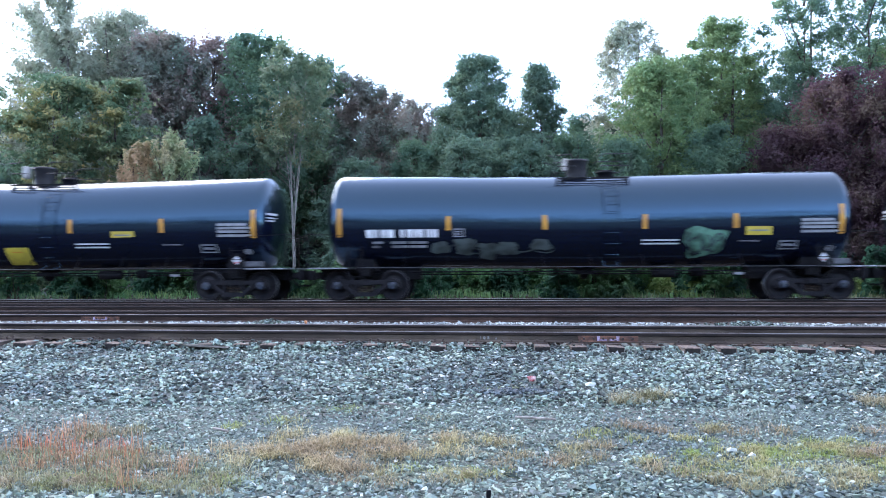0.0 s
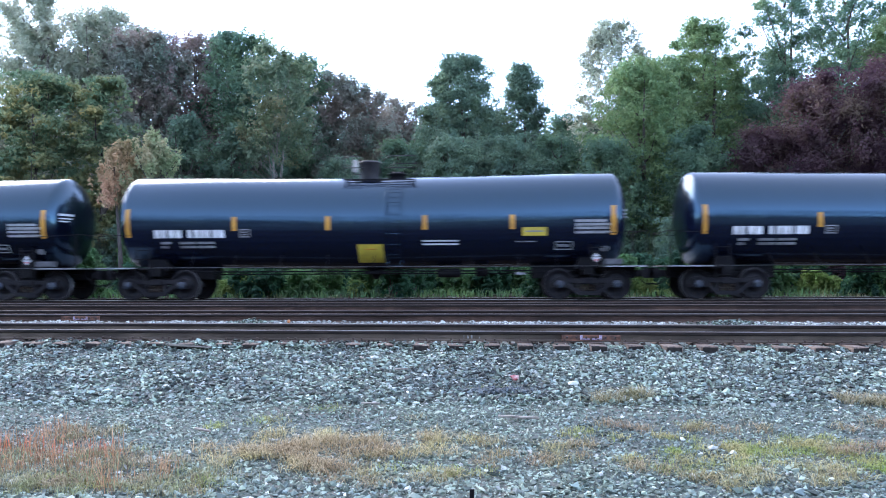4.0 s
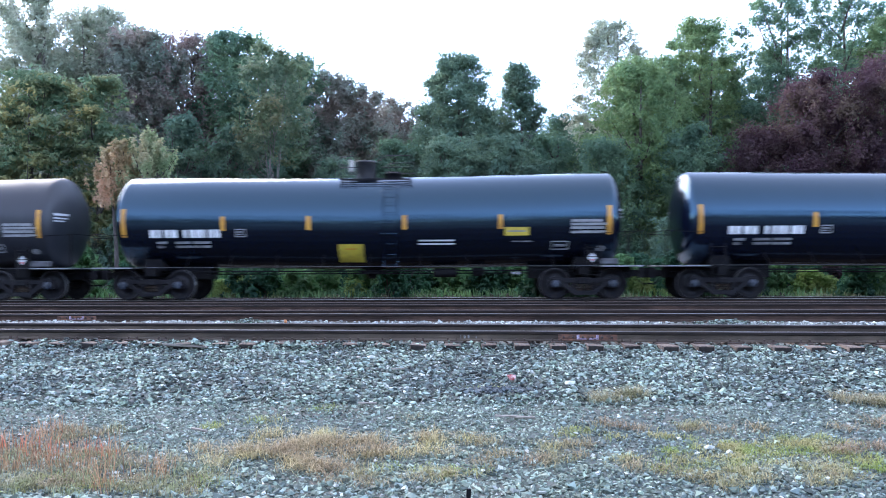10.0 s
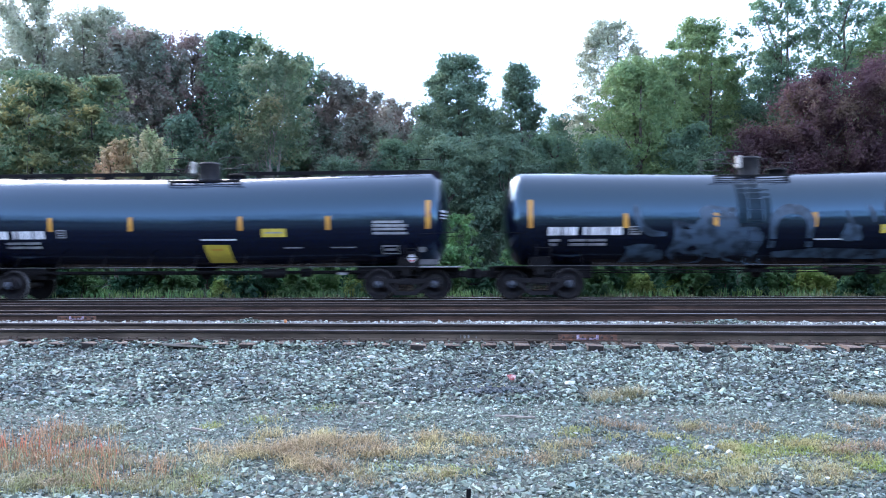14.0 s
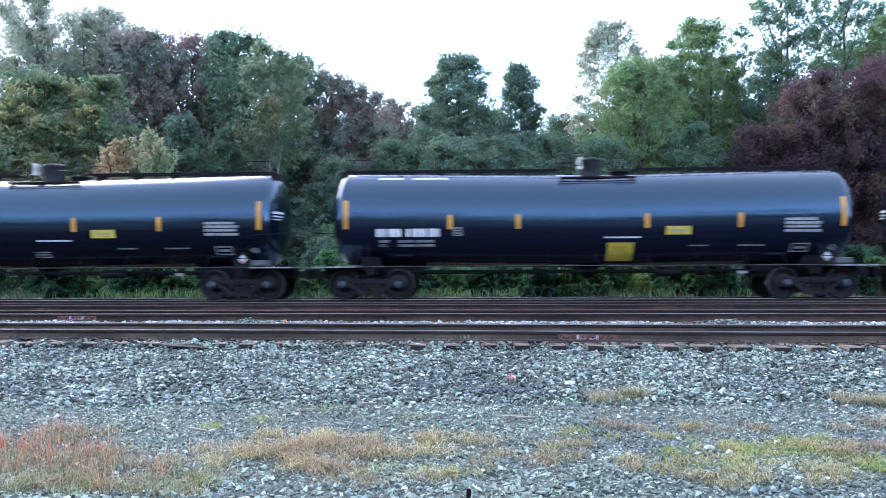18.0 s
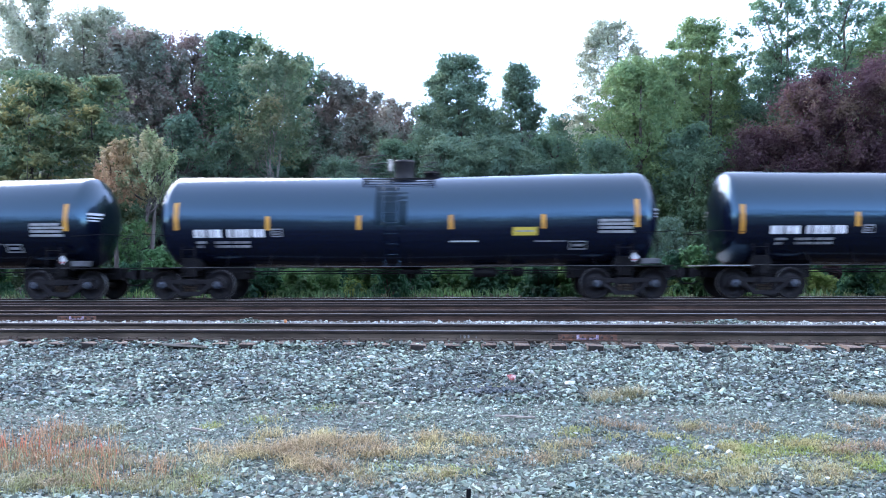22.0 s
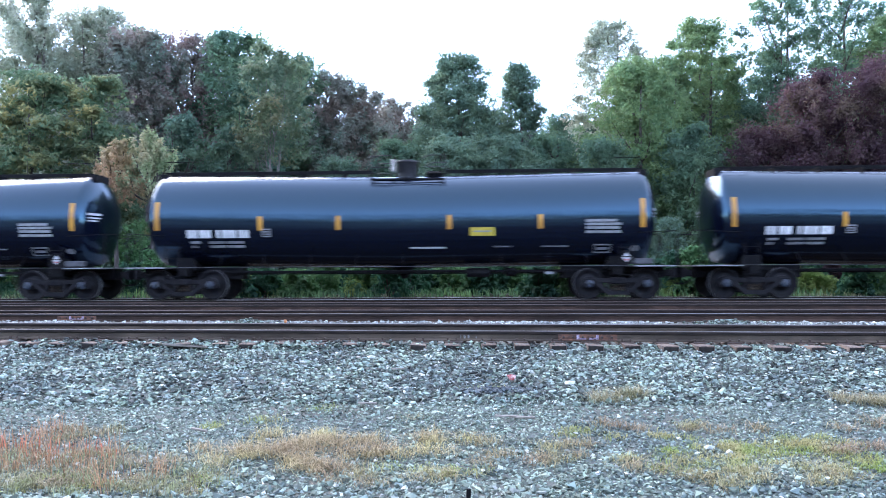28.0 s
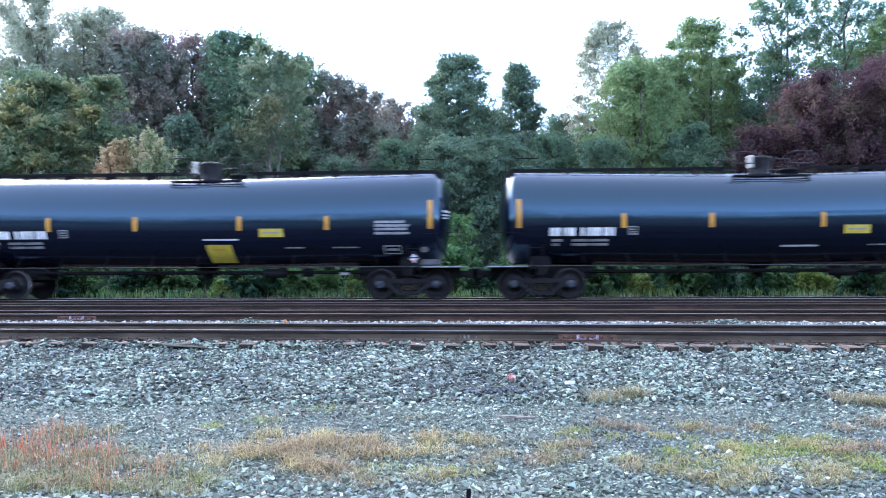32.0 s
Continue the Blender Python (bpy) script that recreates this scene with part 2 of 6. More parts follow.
# ---------------------------------------------------------------- mesh helpers
class Geo:
    """Collects the verts and faces of one mesh."""

    def __init__(self):
        self.v, self.f, self.smooth = [], [], []

    def add(self, verts, faces, smooth=False):
        n = len(self.v)
        self.v += [tuple(p) for p in verts]
        self.f += [tuple(i + n for i in f) for f in faces]
        self.smooth += [smooth] * len(faces)
        return self

    def box(self, x0, x1, y0, y1, z0, z1, c=0.0):
        """A box with its edges chamfered by c."""
        if not c:
            v = [(x, y, z) for x in (x0, x1) for y in (y0, y1) for z in (z0, z1)]
            return self.add(v, [(0, 1, 3, 2), (4, 6, 7, 5), (0, 4, 5, 1), (2, 3, 7, 6), (0, 2, 6, 4), (1, 5, 7, 3)])
        bm = bmesh.new()
        m = Matrix.LocRotScale(((x0 + x1) / 2, (y0 + y1) / 2, (z0 + z1) / 2), None, (x1 - x0, y1 - y0, z1 - z0))
        bmesh.ops.create_cube(bm, size=1, matrix=m)
        bmesh.ops.bevel(bm, geom=bm.edges[:], offset=c, segments=1, affect="EDGES")
        bm.verts.index_update()
        self.add([p.co for p in bm.verts], [[p.index for p in f.verts] for f in bm.faces])
        bm.free()
        return self

    def bar(self, p, q, w, h, up=(0, 1, 0)):
        """A rectangular bar from p to q: w across (along up), h the other way."""
        p, q, up = Vector(p), Vector(q), Vector(up)
        d = (q - p).normalized()
        s = d.cross(up).normalized()
        u = s.cross(d)
        v = [c + u * a * w / 2 + s * b * h / 2 for c in (p, q) for a, b in ((-1, -1), (1, -1), (1, 1), (-1, 1))]
        return self.add(v, [(3, 2, 1, 0), (4, 5, 6, 7), (0, 1, 5, 4), (1, 2, 6, 5), (2, 3, 7, 6), (3, 0, 4, 7)])

    def tube(self, path, r, n=8, cap=True):
        """A round tube along a path; r is a radius or one for each point."""
        path = [Vector(p) for p in path]
        rs = r if isinstance(r, (list, tuple)) else [r] * len(path)
        rings = []
        side = None
        for i, p in enumerate(path):
            d = (path[min(i + 1, len(path) - 1)] - path[max(i - 1, 0)]).normalized()
            if side is None:
                side = d.cross(Vector((0.3, 0.2, 1)) if abs(d.z) < 0.9 else Vector((1, 0.2, 0))).normalized()
            side = (side - d * side.dot(d)).normalized()
            other = d.cross(side)
            rings += [p + (side * math.cos(a) + other * math.sin(a)) * rs[i] for a in (2 * math.pi * k / n for k in range(n))]
        faces = [(i * n + k, i * n + (k + 1) % n, (i + 1) * n + (k + 1) % n, (i + 1) * n + k) for i in range(len(path) - 1) for k in range(n)]
        self.add(rings, faces, True)
        if cap:
            e = (len(path) - 1) * n
            base = len(self.v) - len(rings)
            self.f += [tuple(base + k for k in reversed(range(n))), tuple(base + e + k for k in range(n))]
            self.smooth += [False, False]
        return self

    def lathe(self, profile, n=28, axis="y", at=(0, 0, 0), smooth=True):
        """A body turned about an axis through at: profile is (along, radius) pairs."""
        pts = []
        for a, r in profile:
            for k in range(n):
                c, s = r * math.cos(2 * math.pi * k / n), r * math.sin(2 * math.pi * k / n)
                pts.append({"y": (c, a, s), "x": (a, c, s), "z": (c, s, a)}[axis])
        pts = [(x + at[0], y + at[1], z + at[2]) for x, y, z in pts]
        m = len(profile)
        faces = [(i * n + k, i * n + (k + 1) % n, (i + 1) * n + (k + 1) % n, (i + 1) * n + k) for i in range(m - 1) for k in range(n)]
        return self.add(pts, faces, smooth)

    def prism(self, outline, y0, y1):
        """An outline of (x, z) pairs, pushed through from y0 to y1."""
        n = len(outline)
        v = [(x, y0, z) for x, z in outline] + [(x, y1, z) for x, z in outline]
        return self.add(v, [tuple(range(n)), tuple(reversed(range(n, 2 * n)))] + [((k + 1) % n, k, k + n, (k + 1) % n + n) for k in range(n)])

    def mesh(self, name, material):
        me = bpy.data.meshes.new(name)
        me.from_pydata(self.v, [], self.f)
        me.polygons.foreach_set("use_smooth", self.smooth)
        for m in material if isinstance(material, (list, tuple)) else [material]:
            me.materials.append(m)
        me.update()
        return me


def recalc(me):
    bm = bmesh.new()
    bm.from_mesh(me)
    bmesh.ops.recalc_face_normals(bm, faces=bm.faces[:])
    bm.to_mesh(me)
    bm.free()
    return me


def part(name, geo, material, parent, label="", at=None):
    """Links a Geo (or a ready mesh) as one mesh object under a thing or a part."""
    me = geo if isinstance(geo, bpy.types.Mesh) else geo.mesh(name, material)
    ob = new(name, me)
    ob.parent = parent
    if at is not None:
        ob.matrix_basis = at
    return tagged(ob, label)


def bulk(name, verts, faces, material, smooth=False):
    """A large mesh out of numpy arrays; all faces have the same number of corners."""
    me = bpy.data.meshes.new(name)
    verts, faces = np.asarray(verts, np.float32), np.asarray(faces, np.int32)
    n, k = faces.shape
    me.vertices.add(len(verts))
    me.vertices.foreach_set("co", verts.ravel())
    me.loops.add(n * k)
    me.loops.foreach_set("vertex_index", faces.ravel())
    me.polygons.add(n)
    me.polygons.foreach_set("loop_start", np.arange(0, n * k, k, dtype=np.int32))
    me.polygons.foreach_set("loop_total", np.full(n, k, np.int32))
    me.polygons.foreach_set("use_smooth", np.full(n, smooth))
    me.materials.append(material)
    me.update(calc_edges=True)
    return me


rng = np.random.default_rng(11)


# ---------------------------------------------------------------- ground and tracks
def bend(x, amount, reach):
    """How far a track stands off its straight line at x."""
    return -amount * np.tanh(np.asarray(x) / reach)


TRACKS = {1: (12.9, 0.75, 12.0, 0.0), 2: (17.6, 0.3, 14.0, 0.0), 3: (21.5, 0.0, 1.0, 0.02), 4: (25.1, 0.0, 1.0, 0.02)}   # middle line, bend, reach, rail level


def ground_z(x, y):
    x, y = np.asarray(x, float), np.asarray(y, float)
    w = np.clip((19.0 - y) / 5.0, 0, 1)
    yy = y - w * bend(x, 0.75, 12.0)
    z = np.interp(yy, [-900, -2, 4, 6, 7.5, 9, 10.15, 11.15, 11.6, 11.9, 14.1, 14.6, 15.05, 15.5, 16.4, 18.8, 19.1, 19.9, 20.2, 22.8, 23.1, 23.6, 26.2, 26.8, 28, 30, 60, 900],
                  [-0.8, -0.8, -0.82, -0.78, -0.66, -0.5, -0.385, -0.3, -0.255, -0.2, -0.2, -0.12, -0.075, -0.11, -0.2, -0.2, -0.16, -0.14, -0.18, -0.16, -0.12, -0.1, -0.1, -0.06, -0.03, 0.02, 0.3, 0.3])
    bumps = 0.022 * np.sin(1.7 * x + 0.6 * y) * np.sin(1.3 * y - 0.5 * x + 1) + 0.014 * np.sin(4.1 * x + 1.1) * np.sin(3.7 * y)
    return z + bumps * np.clip((11.4 - y) / 1.5, 0.25, 1)


def build_ground():
    xs = np.concatenate([-np.geomspace(900, 14, 26), np.arange(-13.5, 13.6, 0.25), np.geomspace(14, 900, 26)])
    ys = np.concatenate([[-900, -400, -150, -60, -25, -10, -4], np.arange(-1, 31, 0.22), np.geomspace(31.5, 1500, 22)])
    X, Y = np.meshgrid(xs, ys)
    v = np.stack([X.ravel(), Y.ravel(), ground_z(X, Y).ravel()], 1)
    n, m = len(xs), len(ys)
    i = (np.arange(m - 1)[:, None] * n + np.arange(n - 1)[None, :]).ravel()
    ob = new("ground", bulk("ground", v, np.stack([i, i + 1, i + n + 1, i + n], 1), M_GROUND, True))
    tagged(ob, "grey gravel ground beside and under the railway tracks", "ground", kind="structure")


def build_bed():
    """Rust-stained ballast under and between the three farther tracks."""
    xs = np.concatenate([-np.geomspace(740, 22, 14), np.arange(-21, 21.1, 0.7), np.geomspace(22, 740, 14)])
    ys = np.arange(16.15, 29.2, 0.3)
    X, Y = np.meshgrid(xs, ys)
    Y = Y + np.where(Y < 17.0, bend(X, 0.5, 13.0), 0)
    v = np.stack([X.ravel(), Y.ravel(), ground_z(X, Y).ravel() + 0.012], 1)
    n, m = len(xs), len(ys)
    i = (np.arange(m - 1)[:, None] * n + np.arange(n - 1)[None, :]).ravel()
    ob = new("track_bed", bulk("track_bed", v, np.stack([i, i + 1, i + n + 1, i + n], 1), M_BED, True))
    tagged(ob, "rust-stained dark ballast bed under the tracks", "track bed", kind="structure")
    x, y = scatter(16.3, 26.3, lambda y: 0 * y + 16, 14)
    stones("stained_ballast_stones", x, y, rng.uniform(0.02, 0.04, len(x)), M_STONE_DARK, "rust-stained dark stones between the rails", 0.3)
    x, y = scatter(12.0, 14.2, lambda y: 0 * y + 9, 90)
    y = y + bend(x, 0.75, 12.0)
    stones("crib_stones", x, y, rng.uniform(0.02, 0.04, len(x)), M_STONE_DARK, "rust-stained stones between the nearest ties", 0.3)


def icosahedron():
    p = (1 + 5 ** 0.5) / 2
    v = np.array([(-1, p, 0), (1, p, 0), (-1, -p, 0), (1, -p, 0), (0, -1, p), (0, 1, p), (0, -1, -p), (0, 1, -p), (p, 0, -1), (p, 0, 1), (-p, 0, -1), (-p, 0, 1)], float)
    f = np.array([(0, 11, 5), (0, 5, 1), (0, 1, 7), (0, 7, 10), (0, 10, 11), (1, 5, 9), (5, 11, 4), (11, 10, 2), (10, 7, 6), (7, 1, 8),
                  (3, 9, 4), (3, 4, 2), (3, 2, 6), (3, 6, 8), (3, 8, 9), (4, 9, 5), (2, 4, 11), (6, 2, 10), (8, 6, 7), (9, 8, 1)])
    return v / np.linalg.norm(v[0]), f


def turns(n):
    """n random rotations."""
    q = rng.normal(size=(n, 4))
    q /= np.linalg.norm(q, axis=1)[:, None]
    w, x, y, z = q.T
    return np.stack([np.stack([1 - 2 * (y * y + z * z), 2 * (x * y - z * w), 2 * (x * z + y * w)], 1),
                     np.stack([2 * (x * y + z * w), 1 - 2 * (x * x + z * z), 2 * (y * z - x * w)], 1),
                     np.stack([2 * (x * z - y * w), 2 * (y * z + x * w), 1 - 2 * (x * x + y * y)], 1)], 1)


def stones(name, x, y, radius, material, label, sink=0.3, lift=0.0, small=False):
    """Broken stones lying on the ground at x, y, joined into one mesh."""
    n = len(x)
    base = np.array([(a, b, c) for a in (-1, 1) for b in (-1, 1) for c in (-1, 1)], float) * 0.68
    f = np.array([(0, 1, 3), (0, 3, 2), (4, 6, 7), (4, 7, 5), (0, 4, 5), (0, 5, 1), (2, 3, 7), (2, 7, 6), (0, 2, 6), (0, 6, 4), (1, 5, 7), (1, 7, 3)])
    if small:
        base = np.array([(1, 0, 0), (-1, 0, 0), (0, 1, 0), (0, -1, 0), (0, 0, 1), (0, 0, -1)], float) * 1.15
        f = np.array([(0, 2, 4), (2, 1, 4), (1, 3, 4), (3, 0, 4), (2, 0, 5), (1, 2, 5), (3, 1, 5), (0, 3, 5)])
    corners = len(base)
    v = base[None] * (1 + rng.uniform(-0.5, 0.35, (n, corners, 1))) + rng.uniform(-0.22, 0.22, (n, corners, 3))
    v = v * (rng.uniform(0.45, 1.5, (n, 1, 3)) * radius[:, None, None])
    v = np.einsum("nij,nkj->nki", turns(n), v)
    v[:, :, 2] *= 0.72
    c = np.stack([x, y, ground_z(x, y) + radius * (0.55 - sink) + rng.uniform(-0.75, 0.5, n) * radius + lift], 1)
    v = v + c[:, None, :]
    faces = (f[None] + corners * np.arange(n)[:, None, None]).reshape(-1, 3)
    return tagged(new(name, bulk(name, v.reshape(-1, 3), faces, material)), label, "ballast", kind="stuff")


def scatter(y0, y1, reach, density):
    """Random places between y0 and y1, in a strip whose half-width is reach(y)."""
    n = int((y1 - y0) * 2 * reach((y0 + y1) / 2) * density)
    y = rng.uniform(y0, y1, n)
    return rng.uniform(-1, 1, n) * reach(y), y


def build_ballast():
    # a dark sheet under the stones stands in for shade in their gaps
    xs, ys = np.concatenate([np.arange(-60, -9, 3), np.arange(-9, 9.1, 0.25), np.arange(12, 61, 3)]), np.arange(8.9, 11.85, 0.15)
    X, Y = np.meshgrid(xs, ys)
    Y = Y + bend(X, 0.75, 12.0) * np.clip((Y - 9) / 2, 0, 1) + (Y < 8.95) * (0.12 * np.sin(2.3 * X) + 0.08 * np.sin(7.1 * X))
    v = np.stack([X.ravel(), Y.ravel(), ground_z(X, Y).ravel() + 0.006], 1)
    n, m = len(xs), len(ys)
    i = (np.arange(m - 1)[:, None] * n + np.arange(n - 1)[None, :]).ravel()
    ob = new("ballast_shoulder", bulk("ballast_shoulder", v, np.stack([i, i + 1, i + n + 1, i + n], 1), M_GAP_SHADE, True))
    tagged(ob, "dark sheet for the shade between the shoulder's ballast stones", "track bed", kind="structure")
    wide = lambda y: 0 * y + 9.6
    fade = lambda x, full: rng.random(len(x)) < np.clip((9.6 - np.abs(x)) / (9.6 - full), 0.25, 1) ** 3      # the loose stones thin out to both sides
    x, y = scatter(8.7, 11.95, wide, 1100)
    keep = fade(x, 6.8)
    x, y = x[keep], y[keep]
    y = y + bend(x, 0.75, 12.0) * np.clip((y - 9) / 2, 0, 1)
    r = rng.uniform(0.015, 0.033, len(x))
    white = rng.random(len(x)) < 0.045
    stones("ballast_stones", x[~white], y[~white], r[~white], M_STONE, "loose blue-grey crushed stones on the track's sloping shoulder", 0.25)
    stones("white_ballast_stones", x[white], y[white], r[white] * 0.9, M_STONE_WHITE, "scattered pale stones in the grey ballast", 0.1)
    x, y = rng.uniform(-7, 1.5, 1900), rng.uniform(11.52, 11.9, 1900)
    keep = rng.random(1900) < np.clip((1.2 - x) / 4.0, 0, 1)
    x, y = x[keep], y[keep]
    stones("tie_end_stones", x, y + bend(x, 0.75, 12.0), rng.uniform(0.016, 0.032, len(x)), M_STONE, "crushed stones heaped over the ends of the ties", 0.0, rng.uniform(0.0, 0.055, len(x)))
    x, y = scatter(4.2, 8.8, wide, 2000)
    keep = fade(x, 4.7) & (rng.random(len(x)) < np.clip((y - 4.2) / 1.3, 0.02, 1) ** 2)
    x, y = x[keep], y[keep]
    grow = np.interp(y, [5.2, 6.2, 6.6, 7.2, 8.3, 8.9], [1.5, 1.35, 1.1, 0.95, 0.92, 1.0])
    r = (rng.uniform(0.007, 0.0175, len(x)) + 0.009 * (rng.random(len(x)) < 0.16)) * grow
    white = rng.random(len(x)) < 0.015
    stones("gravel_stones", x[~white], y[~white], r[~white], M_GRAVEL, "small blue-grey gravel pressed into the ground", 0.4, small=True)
    stones("white_gravel_stones", x[white], y[white], r[white] * 1.1, M_STONE_WHITE, "scattered pale pebbles in the gravel", 0.2)
    x, y = scatter(-4.0, 11.6, lambda y: 0 * y + 14, 20)
    keep = (y < 5.0) | (np.abs(x) > 6.5)
    x, y = x[keep], y[keep]
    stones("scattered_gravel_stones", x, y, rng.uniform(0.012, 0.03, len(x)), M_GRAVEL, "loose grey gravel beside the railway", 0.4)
    # stones coloured dark to imitate a shaded dip in the shoulder
    x, y = rng.normal(0.1, 0.2, 260), rng.normal(9.2, 0.08, 260)
    stones("dark_gravel_stones", x, y, rng.uniform(0.014, 0.028, 260), mat("shaded_dip_ballast", (0.05, 0.065, 0.075), 0.75, second=(0.08, 0.1, 0.105), scale=3, island=0.6), "dark blue-grey stones standing in for a shaded dip", 0.0, 0.022)
    x, y = scatter(14.6, 15.5, lambda y: 0 * y + 10.5, 330)
    keep = rng.random(len(x)) < 0.55 + 0.3 * np.sin(1.1 * x + 0.4) + 0.25 * np.sin(2.9 * x)
    x, y = x[keep], y[keep]
    y = y + bend(x, 0.5, 13.0)
    stones("bright_ballast_stones", x, y, rng.uniform(0.016, 0.032, len(x)), mat("clean_ballast", (0.36, 0.385, 0.37), 0.75, second=(0.19, 0.21, 0.205), scale=2, island=0.6), "pale clean ballast heaped between the two nearest tracks", 0.2)
    for x0, height, long in ((-4.48, 0.065, 0.2), (4.4, 0.045, 0.33)):
        x, y = x0 + rng.normal(0, long, 170), 14.95 + float(bend(x0, 0.5, 13.0)) + rng.normal(0, 0.13, 170)
        rise = height * np.exp(-((x - x0) / (1.35 * long)) ** 2) * rng.random(170) ** 0.5
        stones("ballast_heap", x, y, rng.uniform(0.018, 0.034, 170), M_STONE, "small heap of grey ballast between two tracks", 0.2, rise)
    x, y = scatter(26.5, 28.2, lambda y: 0 * y + 18, 26)
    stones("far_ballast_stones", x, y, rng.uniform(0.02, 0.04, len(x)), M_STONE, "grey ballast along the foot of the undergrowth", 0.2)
    for x0, y0, w in ((0.98, 9.45, 0.055), (-0.9, 9.42, 0.034), (-3.7, 6.85, 0.034), (-3.62, 6.9, 0.026), (1.95, 7.2, 0.04), (2.1, 7.1, 0.03), (-1.55, 11.05, 0.05)):
        g = Geo()
        base, f = icosahedron()
        g.add(base * (1 + rng.uniform(-0.2, 0.2, (12, 1))) * (w * 1.3, w, w * 0.7), f)
        ob = new("pale_stone", g.mesh("pale_stone", M_STONE_WHITE))
        ob.location = (x0, y0, float(ground_z(x0, y0)) + w * 0.55)
        tagged(ob, "single pale stone lying on the gravel", "stone", "pale stones")


RAIL_PROFILE = [(-0.07, -0.15), (-0.07, -0.138), (-0.013, -0.118), (-0.009, -0.055), (-0.036, -0.044), (-0.037, -0.01), (-0.028, 0.0),
                (0.028, 0.0), (0.037, -0.01), (0.036, -0.044), (0.009, -0.055), (0.013, -0.118), (0.07, -0.138), (0.07, -0.15)]
LONG_X = [-740, -400, -200, -100, -60] + list(range(-40, 41, 2)) + [60, 100, 200, 400, 740]


def rail_mesh(y0, amount, reach, level):
    n = len(RAIL_PROFILE)
    v = [(x, y0 + float(bend(x, amount, reach)) + a, level + b) for x in LONG_X for a, b in RAIL_PROFILE]
    f = [(i * n + k, i * n + (k + 1) % n, (i + 1) * n + (k + 1) % n, (i + 1) * n + k) for i in range(len(LONG_X) - 1) for k in range(n)]
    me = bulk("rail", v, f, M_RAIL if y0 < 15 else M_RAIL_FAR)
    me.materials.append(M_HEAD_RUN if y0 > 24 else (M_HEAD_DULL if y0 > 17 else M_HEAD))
    me.materials.append(M_HEAD_SHADE)
    # near side and underside of each head carry the painted shade
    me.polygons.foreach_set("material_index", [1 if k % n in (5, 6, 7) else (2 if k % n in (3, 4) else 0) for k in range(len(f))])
    return me


def tie_mesh(seed, top):
    r = random.Random(seed)
    g = Geo().box(-0.115, 0.115, -1.3 + r.uniform(-0.05, 0.05), 1.3, -0.18, 0.0, 0.012)
    if top is M_TIE:
        g.v = [(x + r.uniform(-0.008, 0.008), y + r.uniform(-0.01, 0.01), z + r.uniform(-0.008, 0.004)) for x, y, z in g.v]
    me = g.mesh("tie", [top, M_TIE_END])
    # the ties' end faces get a darker material than top and sides
    me.polygons.foreach_set("material_index", [1 if abs(p.normal.y) > 0.8 else 0 for p in me.polygons])
    return me


